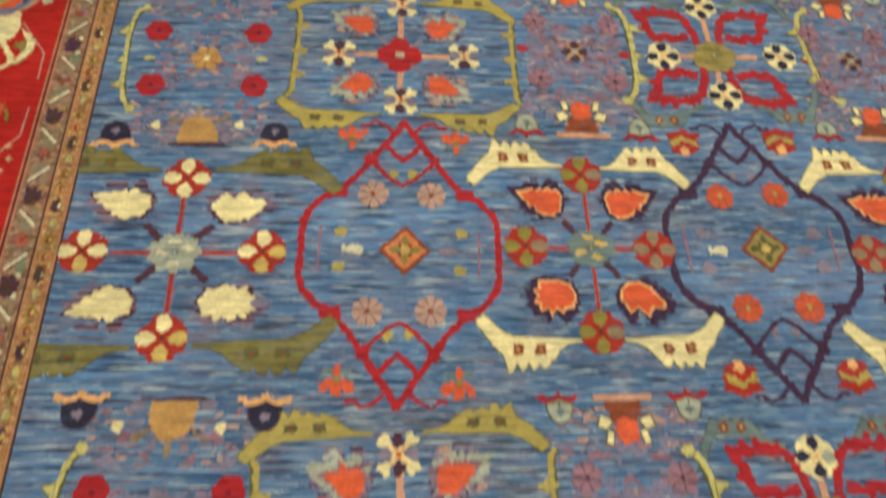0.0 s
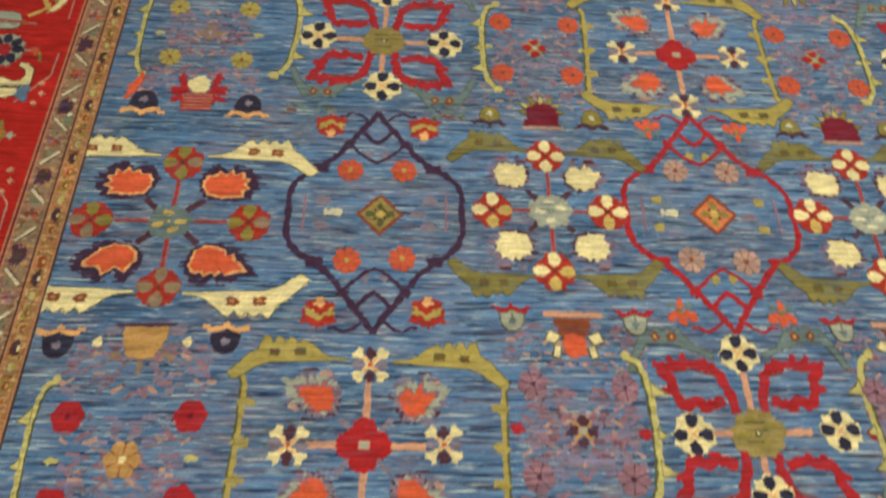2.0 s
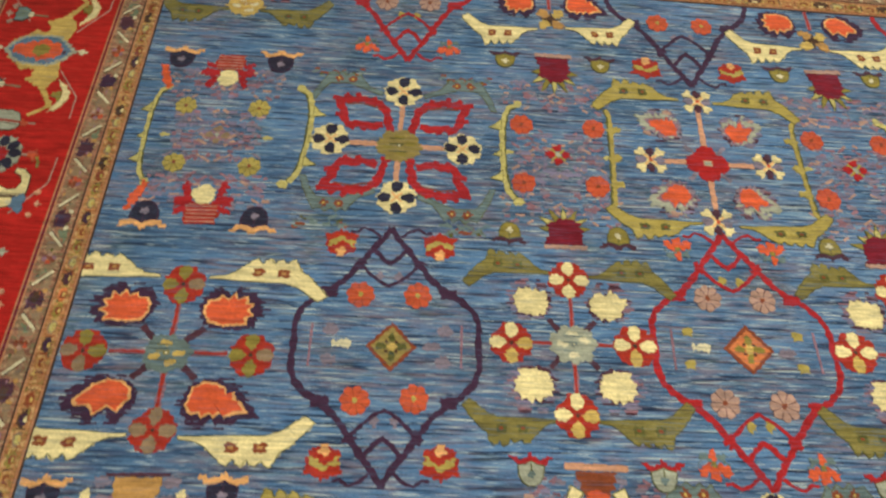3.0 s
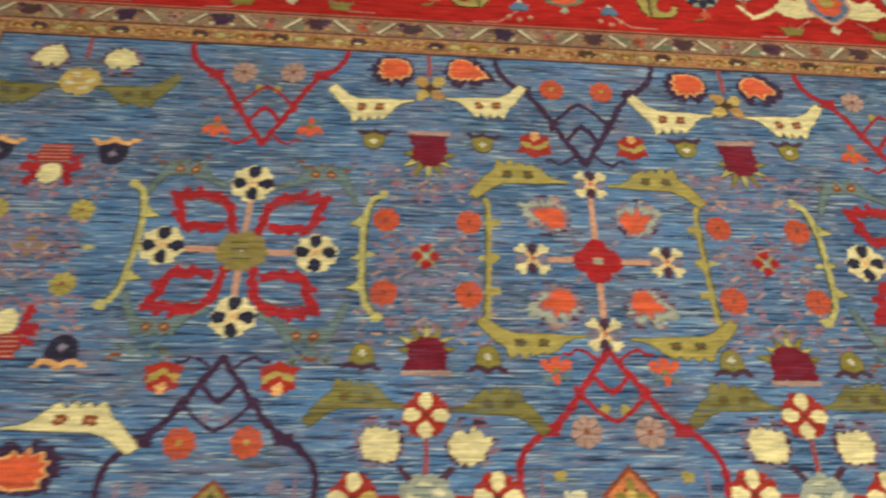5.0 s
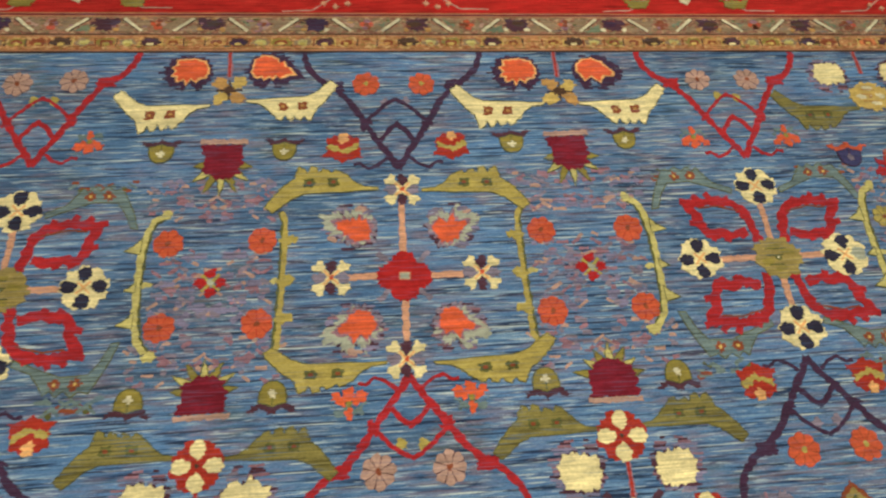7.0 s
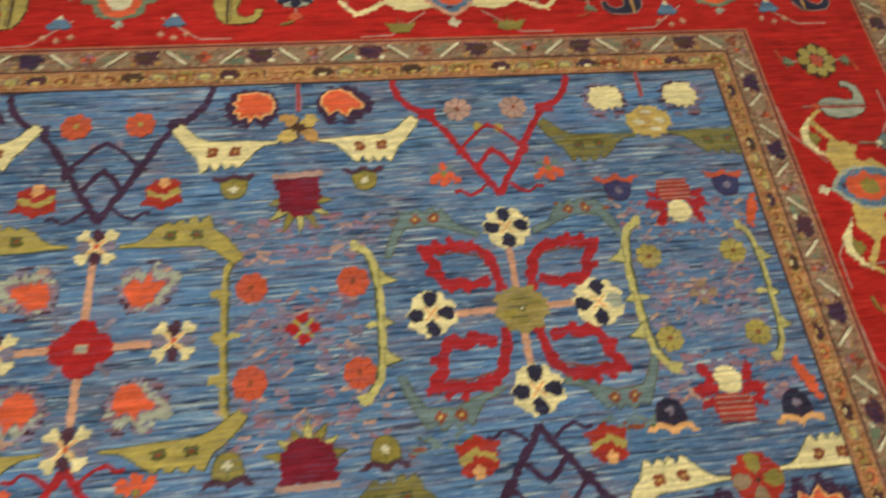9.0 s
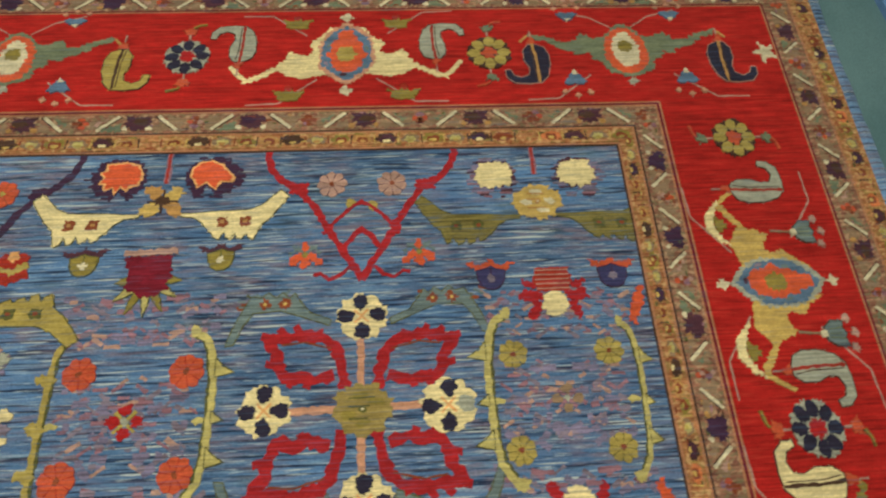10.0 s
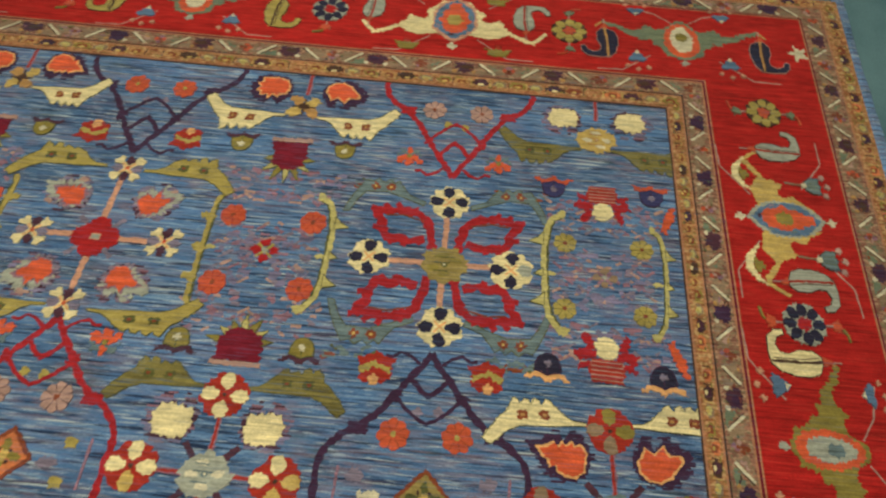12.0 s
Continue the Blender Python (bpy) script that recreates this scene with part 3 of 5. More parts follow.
# ---------- frames of the large figures ----------
def medallion_frame(colour, joint, half=False):
    """An eight-sided frame drawn out to a point above and below, with square joints, two chevrons inside each point and a curled tendril on either side of it."""
    m = Motif("medallion_frame", 1.5)
    deep = 0.268 if half else 0.246
    knee = 0.182 if half else 0.167
    k = (deep - 0.105) / 0.141
    for sy in ((-1,) if half else (1, -1)):
        for s in (1, -1):
            path = [(0.168, -0.004), (0.168, 0.044), (0.158, 0.070), (0.136, 0.092), (0.112, 0.105), (0.082, (0.105 + knee) / 2 - 0.004), (0.056, knee), (0.036, knee + 0.028 * k), (0.016, deep - 0.026), (-0.001, deep)]
            m.line(flip(path, s, sy), 0.0118, colour, 0.1 * (s + 1) + 0.05 * (sy + 1), 0.0022)
            m.add(flip(box(0.096, 0.094, 0.128, 0.114), s, sy), joint, 0.8, 0.0016)
            m.add(flip([(0.044, knee - 0.004), (0.058, knee + 0.012), (0.070, knee + 0.002), (0.056, knee - 0.013)], s, sy), joint, 0.8, 0.0016)
            m.line(flip([(0.020, deep - 0.022), (0.036, deep - 0.008), (0.054, deep - 0.002), (0.068, deep - 0.012), (0.080, deep - 0.010)], s, sy), 0.0056, colour, 0.5)
            m.line(flip([(0.030, knee + 0.028 * k), (0.016, knee + 0.012 * k), (-0.002, knee - 0.002)], s, sy), 0.0090, colour, 0.6)
            m.line(flip([(0.054, knee - 0.006), (0.030, knee - 0.030), (0.014, knee - 0.042), (-0.002, knee - 0.050)], s, sy), 0.0066, colour, 0.65)
    return m


def cross_frame(half=False):
    m = Motif("cross_stems", 1.6)
    arms = [((0, -0.03), (0, -0.098))] if half else [((0, -0.03), (0, -0.098)), ((0, 0.03), (0, 0.098)), ((0.03, 0), (0.082, 0)), ((-0.03, 0), (-0.082, 0))]
    for a, b in arms:
        m.line([a, ((a[0] + b[0]) / 2 + 0.001, (a[1] + b[1]) / 2), b], 0.009, "rose", 0.0)
        m.line([a, b], 0.0045, "brick", 0.5)
    if not half:
        for i in range(4):
            a = math.pi / 4 + math.pi / 2 * i
            m.line([(0.028 * math.cos(a), 0.028 * math.sin(a)), (0.062 * math.cos(a), 0.066 * math.sin(a))], 0.010, "plum", 0.1)
    return m


def bracket_frame():
    m = Motif("bracket_stems", 1.6)
    for a, b in (((0, 0.03), (0, 0.14)), ((0, -0.03), (0, -0.115)), ((0.03, 0), (0.10, 0)), ((-0.03, 0), (-0.10, 0))):
        m.line([a, b], 0.011, "pink", 0.2)
    for i in range(4):
        a = math.pi / 4 + math.pi / 2 * i
        m.line([(0.03 * math.cos(a), 0.03 * math.sin(a)), (0.062 * math.cos(a), 0.062 * math.sin(a))], 0.009, "mauve", 0.1)
    return m


def loop_frame():
    m = Motif("loop_stems", 1.6)
    for a, b in (((0, 0.03), (0, 0.104)), ((0, -0.03), (0, -0.092)), ((0.03, 0), (0.094, 0)), ((-0.03, 0), (-0.106, 0))):
        m.line([a, b], 0.011, "pink", 0.2)
    return m


def loop_leaf():
    m = Motif("loop_leaf", 2.17)
    path = [(0.024, 0.030), (0.030, 0.062), (0.038, 0.092), (0.052, 0.106), (0.086, 0.114), (0.120, 0.110), (0.140, 0.106), (0.126, 0.084), (0.122, 0.064), (0.112, 0.046), (0.090, 0.048), (0.070, 0.042), (0.040, 0.050)]
    m.line(path, 0.0175, "crimson", 0.0, 0.0034)
    for x, y, u, v in ((0.124, 0.108, 0.152, 0.114), (0.118, 0.066, 0.142, 0.070), (0.090, 0.112, 0.102, 0.130), (0.060, 0.108, 0.066, 0.122), (0.112, 0.112, 0.126, 0.126), (0.096, 0.050, 0.106, 0.033), (0.074, 0.044, 0.080, 0.031)):
        m.line([(x, y), (u, v)], 0.011, "crimson", 0.3)
    m.line([(0.046, 0.092), (0.088, 0.103), (0.120, 0.099)], 0.0026, "rust", 0.6, 0.0006)
    return m


def slate_leaf():
    """A faded grey-green saw-backed leaf that bends down at its outer end, with two small red-brown flowers."""
    m = Motif("slate_leaf", 1.4)
    pts = [(0.046, 0.124), (0.044, 0.134), (0.074, 0.146), (0.090, 0.166), (0.098, 0.180), (0.106, 0.172), (0.116, 0.182), (0.126, 0.173), (0.138, 0.183), (0.148, 0.174), (0.162, 0.178), (0.174, 0.156), (0.188, 0.126), (0.196, 0.100), (0.184, 0.102), (0.172, 0.130), (0.158, 0.150), (0.118, 0.152), (0.086, 0.140)]
    m.edged(pts, "slate", "moss", 0.0, 0.0016)
    for x in (0.112, 0.142):
        m.add(scallop(0.0085, 4, 0.16, 0.0, x, 0.163), "rust", 0.8)
        m.add(oval(x, 0.163, 0.003, 0.003, 6), "straw", 1.2)
    return m


def edge_claw():
    m = Motif("edge_claw", 4.4)
    m.add([(0.0, 0.0), (0.012, -0.006), (0.030, 0.028), (0.036, 0.062), (0.024, 0.060), (0.012, 0.030)], "orange")
    return m


# ---------- border figures: x runs along the border, y points outward ----------
def wing_medallion(wing, ring, heart, core, rim):
    """A six-sided flower with stepped heart, between two feathered wings that end in upturned flicks."""
    m = Motif("winged_medallion", 2.0)
    w = [(0.030, 0.080), (0.042, 0.066), (0.052, 0.052), (0.076, 0.036), (0.066, 0.018), (0.074, 0.004), (0.096, 0.006), (0.110, 0.017), (0.132, -0.020), (0.165, -0.040), (0.196, -0.055), (0.202, -0.066), (0.180, -0.062), (0.135, -0.036), (0.112, -0.050), (0.090, -0.057), (0.052, -0.050), (0.030, -0.045)]
    for s in (1, -1):
        m.add(flip(w, s), wing, 0.0)
        m.line(flip([(0.194, -0.060), (0.210, -0.044), (0.228, -0.020)], s), 0.009, wing, 0.2)
    hexa = [(0.0, 0.094), (0.024, 0.078), (0.046, 0.058), (0.056, 0.026), (0.056, -0.026), (0.034, -0.052), (0.0, -0.078), (-0.034, -0.052), (-0.056, -0.026), (-0.056, 0.026), (-0.046, 0.058), (-0.024, 0.078)]
    m.add(hexa, rim, 0.6)
    m.add([(x * 0.89, y * 0.87 + 0.001) for x, y in hexa], ring, 1.0)
    for i, c in enumerate(("slate", "plum", "slate", "mauve", "plum", "slate")):
        a = 0.4 + i * math.pi / 3
        m.add(oval(0.043 * math.cos(a), 0.050 * math.sin(a), 0.008, 0.004, 8, a + 1.57), c, 1.2, 0.001)
    step = [(0.012, 0.070), (0.020, 0.046), (0.032, 0.034), (0.028, 0.020), (0.042, 0.004), (0.030, -0.016), (0.028, -0.032), (0.010, -0.044)]
    m.add(step + [(-x, y) for x, y in step[::-1]], heart, 1.4, 0.0012)
    m.add(scallop(0.024, 6, 0.06, 0, 0, 0.004), "rust", 1.7)
    m.add(scallop(0.020, 6, 0.06, 0, 0, 0.004), core, 1.9)
    for y in (0.108, -0.092):
        m.add(scallop(0.0095, 4, 0.25, 0, 0, y), "ivory", 0.3)
    return m


def leaf_medallion(wing, ring, heart, core):
    m = Motif("leafy_medallion", 2.0)
    w = [(0.030, 0.050), (0.062, 0.044), (0.088, 0.058), (0.112, 0.034), (0.136, 0.034), (0.166, 0.052), (0.206, 0.062), (0.204, 0.050), (0.170, 0.036), (0.140, 0.014), (0.110, 0.006), (0.104, -0.006), (0.078, 0.0), (0.076, -0.018), (0.056, -0.024), (0.044, -0.056), (0.024, -0.062)]
    for s in (1, -1):
        m.add(flip(w, s), wing, 0.0, 0.0018)
        m.line(flip([(0.206, 0.056), (0.224, 0.036)], s), 0.006, "tan", 0.2)
    egg = [(0.050 * math.sin(a) * (1 - 0.12 * math.cos(a)), 0.006 + 0.076 * math.cos(a)) for a in np.linspace(0, 2 * math.pi, 25)[:-1]]
    m.add(egg, wing, 0.4)
    m.add([(x * 0.92, y * 0.88) for x, y in egg], ring, 0.8)
    m.add([(x * 0.58, y * 0.66 + 0.004) for x, y in egg], heart, 1.3)
    m.add(scallop(0.016, 5, 0.1, 0, 0, 0.016), core, 1.8)
    m.add(scallop(0.009, 4, 0.25, 0, 0, -0.082), "grey", 0.3)
    return m


def boot(colour, stripe):
    """A curled paisley leaf, upright, with a split striped heel, a turned-up toe and a bud on a short stem."""
    m = Motif("paisley_boot", 4.1)
    pts = [(-0.024, 0.044), (-0.006, 0.052), (0.014, 0.052), (0.026, 0.036), (0.026, 0.010), (0.016, -0.012), (0.018, -0.028), (0.036, -0.036), (0.052, -0.030), (0.060, -0.014), (0.072, -0.016), (0.070, -0.034), (0.054, -0.050), (0.020, -0.053), (-0.008, -0.050), (-0.024, -0.034), (-0.033, -0.004), (-0.033, 0.024)]
    m.edged(pts, colour, "umber" if colour != "navy" else "blush", 0.0, 0.0016)
    m.line([(0.004, 0.058), (-0.002, 0.020), (-0.003, -0.049)], 0.0062, stripe, 0.7)
    m.line([(0.011, 0.048), (0.005, 0.016), (0.004, -0.044)], 0.0020, "umber", 0.8)
    m.line([(0.003, 0.060), (0.004, 0.090)], 0.0032, "blush", 0.2)
    m.add([(-0.008, 0.054), (0.004, 0.074), (0.014, 0.054)], "ember", 1.0)
    return m


def eight_flower(petal, edge, core):
    """Eight round petals, each ringed by a thin pale edge, round a bright heart, with a bud above and below."""
    m = Motif("eight_petal_flower", 6.1)
    m.add(scallop(0.041, 8, 0.05, math.pi / 8), edge)
    for i in range(8):
        a = 2 * math.pi * i / 8 + rng.uniform(-0.04, 0.04)
        m.add(oval(0.0292 * math.cos(a), 0.0292 * math.sin(a), 0.0138, 0.0108, 10, a), petal, 0.8, 0.0005)
    m.add(scallop(0.0145, 6, 0.08), core, 1.2)
    for s in (1, -1):
        m.line([(0, s * 0.044), (0, s * 0.058)], 0.004, "blush", 0.2)
        m.add(flip([(-0.014, 0.074), (-0.006, 0.058), (0.006, 0.058), (0.014, 0.074), (0.005, 0.070), (0.0, 0.078), (-0.005, 0.070)], 1, s), "ember" if edge == "grey" else "teal", 0.4)
        m.line(flip([(0.004, 0.078), (0.016, 0.084), (0.030, 0.086)], s, s), 0.0045, "olive" if edge == "grey" else "ember", 0.3)
    return m


def bluebell():
    m = Motif("bluebell", 5.5)
    m.add([(-0.032, -0.004), (-0.012, 0.020), (0.0, 0.030), (0.012, 0.020), (0.032, -0.004), (0.018, -0.012), (0.0, -0.008), (-0.018, -0.012)], "sky", 0.0)
    m.add([(-0.010, 0.020), (0.0, 0.034), (0.010, 0.020)], "ivory", 0.6)
    for x, y in ((-0.034, -0.034), (0.0, -0.046), (0.034, -0.036)):
        m.add(scallop(0.0068, 4, 0.2, 0, x, y), "pink", 0.2)
    return m


def small_cup():
    m = Motif("small_cup", 4.6)
    m.add([(-0.030, 0.014), (-0.012, 0.008), (0.0, 0.016), (0.012, 0.008), (0.030, 0.014), (0.018, -0.012), (-0.018, -0.012)], "olive", 0.0)
    m.add(scallop(0.007, 5, 0.2, 0, 0, 0.018), "brick", 0.4)
    return m


def dotted_cup():
    """A ribbed cup on a thin stem, pale at its foot, with three pale dots beyond its rim."""
    m = Motif("dotted_cup", 4.9)
    m.line([(-0.004, -0.064), (0.0, -0.020)], 0.0036, "sage", 0.0)
    m.edged([(-0.010, -0.018), (-0.022, -0.002), (-0.020, 0.018), (-0.008, 0.014), (0.0, 0.020), (0.008, 0.014), (0.020, 0.018), (0.022, -0.002), (0.010, -0.018)], "slate", "umber", 0.2, 0.0016)
    for x in (-0.009, 0.0, 0.009):
        m.line([(x * 0.7, -0.012), (x, 0.013)], 0.0022, "teal", 0.8, 0.0006)
    m.add(oval(0.0, -0.020, 0.007, 0.006, 8), "ivory", 0.9)
    for x, y in ((-0.024, 0.026), (0.0, 0.034), (0.024, 0.026)):
        m.add(scallop(0.0062, 4, 0.2, 0, x, y), "blush", 0.2)
    return m


def vine(points, width=0.0030):
    m = Motif("vine", 1.0)
    m.line(points, width, "blush", 0.0)
    return m


def hook():
    m = Motif("hook_leaf", 5.0)
    m.add([(-0.044, 0.028), (-0.030, 0.006), (-0.006, -0.008), (0.012, -0.008), (0.034, 0.008), (0.046, 0.030), (0.034, 0.022), (0.014, 0.008), (-0.004, 0.008), (-0.026, 0.018)], "cream", 0.0, 0.001)
    m.add([(-0.010, 0.010), (0.012, 0.010), (0.016, 0.020), (0.004, 0.034), (-0.008, 0.022)], "olive", 0.2, 0.002)
    return m


def guard_unit(length, width):
    """One repeat of the zigzag guard stripe: a dark block between two slanting pale bars, grey-green wedges beside them and half a red flower at each end."""
    m = Motif("guard_repeat", 1.0)
    h = width / 2
    q = length / 4
    m.add([(-q * 0.42, h * 0.74), (q * 0.40, h * 0.78), (q * 0.46, h * 0.1), (q * 0.22, -h * 0.66), (-q * 0.20, -h * 0.70), (-q * 0.48, 0.0)], rng.choice(("plum", "purple")), 0.3, 0.0030)
    m.add(oval(-q * 0.08, h * 0.15, q * 0.26, h * 0.42, 10), rng.choice(("purple", "plum", "umber")), 0.6, 0.003)
    for s in (1, -1):
        m.add(flip([(q * 0.50, -h * 0.80), (q * 1.24, -h * 0.80), (q * 0.56, h * 0.10)], s), rng.choice(("teal", "sage")), 0.1, 0.003)
        m.add(flip([(q * 0.92, h * 0.80), (q * 1.62, h * 0.40), (q * 1.58, -h * 0.50), (q * 1.38, -h * 0.66)], s), "sage", 0.1, 0.003)
        m.add(flip([(q * 1.02, h * 0.52), (q * 1.46, h * 0.20), (q * 1.40, -h * 0.30)], s), rng.choice(("teal", "sage", "blush")), 0.25, 0.003)
        m.line(flip([(q * 0.66, h * 0.78), (q * 1.36, -h * 0.74)], s), 0.0062, "ivory", 0.7, 0.0008)
        m.line(flip([(q * 0.56, h * 0.74), (q * 1.26, -h * 0.74)], s), 0.0026, "umber", 0.65, 0.0008)
        for dx, dy in ((1.78, 0.1), (1.92, 0.46), (1.90, -0.34)):
            m.add(oval(s * q * dx, dy * h, q * 0.12, h * 0.22, 8), rng.choice(("ember", "rust", "rose", "blush")), 0.4, 0.002)
        m.add(oval(s * q * 1.97, 0.0, q * 0.08, h * 0.20, 8), "rust", 0.8)
        m.add(oval(s * q * 0.42, -h * 0.55, 0.006, 0.005, 8), rng.choice(("ivory", "tan")), 0.8)
    for _ in range(10):
        m.add(oval(rng.uniform(-0.5, 0.5) * length, rng.uniform(-0.8, 0.8) * h, rng.uniform(0.004, 0.009), rng.uniform(0.0016, 0.003), 6), rng.choice(("sage", "tan", "moss", "rust", "rose", "umber")), 0.12)
    return m


def gold_unit(length, width):
    """One repeat of the gold stripe: a dark arched bud, then a pale green, an olive-gold and an orange one."""
    m = Motif("gold_repeat", 1.0)
    h, q = width / 2, length / 4

    def arch(x, w, top, colour, layer):
        m.add([(x - w, -h * 0.30), (x - w * 0.92, h * 0.20), (x - w * 0.5, top), (x + w * 0.5, top), (x + w * 0.92, h * 0.20), (x + w, -h * 0.30), (x + w * 0.4, -h * 0.52), (x - w * 0.4, -h * 0.52)], colour, layer, 0.0016)

    arch(0, q * 0.46, h * 0.74, "umber", 0.4)
    arch(0, q * 0.33, h * 0.52, rng.choice(("purple", "plum", "umber")), 0.7)
    m.add(oval(0.0, -h * 0.34, 0.007, 0.0035, 8), rng.choice(("cream", "straw")), 0.9)
    for i, c, d in ((1, "sage", "stem"), (2, "olive", "rust"), (3, rng.choice(("apricot", "rust", "tan")), "rust")):
        x = q * i - (length if i == 3 else 0)
        arch(x, q * 0.40, h * 0.62, c, 0.3)
        arch(x, q * 0.24, h * 0.34, d, 0.6)
        m.add(oval(x, -h * 0.28, 0.006, 0.0035, 8), rng.choice(("gold", "straw", "tan")), 0.9)
    for k in range(4):
        x = q * (k - 1.5)
        m.line([(x, -h * 0.70), (x + rng.uniform(-0.002, 0.002), h * 0.62)], 0.0028, rng.choice(("umber", "rust", "straw")), 0.15)
    for _ in range(5):
        m.add(oval(rng.uniform(-0.5, 0.5) * length, rng.uniform(-0.85, 0.85) * h, rng.uniform(0.004, 0.010), rng.uniform(0.0014, 0.0024), 6), rng.choice(("rust", "tan", "olive", "straw", "moss")), 0.1)
    return m


# ---------- room ----------
def room():
    x0, x1, y0, y1 = -4.2, 3.8, -4.2, 4.6
    g = tagged(part("floor", slab("floor", x0, y0, x1, y1, -0.11, -0.010), None, mat=floor_material()), "green-grey low-pile floor covering under the rugs", "floor", kind="structure")
    wall = plaster("wall_paint", (214, 208, 196))
    for n, a in (("wall_north", (x0, y1, x1, y1 + 0.15)), ("wall_south", (x0, y0 - 0.15, x1, y0)), ("wall_west", (x0 - 0.15, y0 - 0.15, x0, y1 + 0.15)), ("wall_east", (x1, y0 - 0.15, x1 + 0.15, y1 + 0.15))):
        tagged(part(n, slab(n, *a, -0.11, CEIL), None, mat=wall), "plain pale painted wall closing the showroom", "wall", kind="structure")
    tagged(part("ceiling", slab("ceiling", x0 - 0.15, y0 - 0.15, x1 + 0.15, y1 + 0.15, CEIL, CEIL + 0.12), None, mat=plaster("ceiling_paint", (232, 230, 224))), "plain white ceiling", "ceiling", kind="structure")
    frame_mat, _, fb = shade("assumed_lamp_frame_white", 0.5)
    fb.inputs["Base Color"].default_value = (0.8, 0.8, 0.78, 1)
    glow = bpy.data.materials.new("assumed_lamp_diffuser")
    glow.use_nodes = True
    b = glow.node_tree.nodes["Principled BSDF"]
    b.inputs["Emission Color"].default_value = (*ASSUMED_LAMP_COLOUR, 1)
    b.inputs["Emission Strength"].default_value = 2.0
    # Added panels, each with an area light; the room's true source is unknown.
    for x, y in ASSUMED_LAMPS:
        lamp = tagged(new("assumed_ceiling_light"), "assumed flat white ceiling light panel, added to light the rug", "ceiling light", "ceiling lights")
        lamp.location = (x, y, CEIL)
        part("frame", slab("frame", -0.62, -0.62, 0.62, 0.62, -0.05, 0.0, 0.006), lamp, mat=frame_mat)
        part("diffuser", slab("diffuser", -0.58, -0.58, 0.58, 0.58, -0.054, -0.048), lamp, "glowing white diffuser of the assumed panel", mat=glow)
        light = bpy.data.lights.new("assumed_panel_light", "AREA")
        light.shape, light.size, light.energy, light.color = "SQUARE", 1.1, ASSUMED_LAMP_POWER, ASSUMED_LAMP_COLOUR
        ob = new("assumed_panel_light", light)
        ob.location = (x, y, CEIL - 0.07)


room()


# ---------- the rug ----------
XL, XR, YT = -1.208, 1.112, 1.766          # edges of the blue field


def lean(x, y):
    """The woven rows lean a little towards the end of the rug, and one long side flares outward there."""
    grow = max(0.0, min(1.0, (x - 0.95) / 0.15)) * (0.017 + 0.020 * max(0.0, min(1.0, (x - 1.1) / 0.33)))
    grow += 0.02 * max(0.0, min(1.0, (x - 1.46) / 0.1))
    return x + grow * (max(0.8, min(2.3, y)) - 1.28), y - 0.018 * x * max(0.0, min(1.0, (abs(y) - 1.2) / 0.5))


GOLD_W, ZIG_W = 0.034, 0.047
RED_X, RED_Y = 0.247, 0.254
rug = tagged(new("area_rug"), "large hand-knotted wool rug, blue floral field, red border", "rug")
part("field", slab("field", XL - 0.004, -YT - 0.004, XR + 0.004, YT + 0.004, -0.010, 0.0, 0.0, lean), rug, "streaky blue wool ground", mat=FIELD)
TOP = 0.0042


def ring(name, x0, y0, x1, y1, wx, wy, mat, z, label):
    """Four strips of one stripe that run round the rug, inside edge given."""
    for a in ((x0 - wx, y1, x1 + wx, y1 + wy), (x0 - wx, y0 - wy, x1 + wx, y0), (x0 - wx, y0, x0, y1), (x1, y0, x1 + wx, y1)):
        part(name, slab(name, *a, -0.010, z, 0.0008, lean), rug, label, mat=mat)
    return x0 - wx, y0 - wy, x1 + wx, y1 + wy


E0 = (XL, -YT, XR, YT)
L0 = ring("border_line", *E0, 0.003, 0.003, dye("umber"), TOP - 0.0018, "thin dark brown outline stripe")
L1 = ring("border_line", *L0, 0.0035, 0.0035, dye("thread"), TOP - 0.0012, "thin pale gold outline stripe")
GO = ring("gold_stripe", *L1, GOLD_W - 0.007, GOLD_W - 0.002, GOLD, TOP, "gold wool stripe with small buds")
L2A = ring("border_line", *GO, 0.0032, 0.0032, dye("thread"), TOP + 0.0003, "thin pale gold outline stripe")
L2 = ring("border_line", *L2A, 0.0034, 0.0034, dye("umber"), TOP + 0.0002, "thin dark brown outline stripe")
ZI = ring("zigzag_stripe", *L2, ZIG_W - 0.003, ZIG_W - 0.003, GUARD, TOP, "brown wool stripe with zigzag leaves")
L2B = ring("border_line", *ZI, 0.0034, 0.0034, dye("thread"), TOP + 0.0003, "thin pale gold outline stripe")
L3 = ring("border_line", *L2B, 0.0046, 0.0046, dye("maroon"), TOP + 0.0002, "thin dark red outline stripe")
L4 = ring("border_line", *L3, 0.0032, 0.0032, dye("thread"), TOP + 0.0003, "thin pale gold outline stripe")
RE = ring("main_border", *L4, RED_X - 0.002, RED_Y - 0.002, RED, TOP, "broad red wool border")
L5A = ring("border_line", *RE, 0.0032, 0.0032, dye("thread"), TOP + 0.0003, "thin pale gold outline stripe")
L5 = ring("border_line", *L5A, 0.0034, 0.0034, dye("maroon"), TOP + 0.0002, "thin dark red outline stripe")
ZO = ring("zigzag_stripe", *L5, 0.046, ZIG_W - 0.003, GUARD, TOP, "brown wool stripe with zigzag leaves")
L6 = ring("border_line", *ZO, 0.0034, 0.0034, dye("thread"), TOP + 0.0003, "thin pale gold outline stripe")
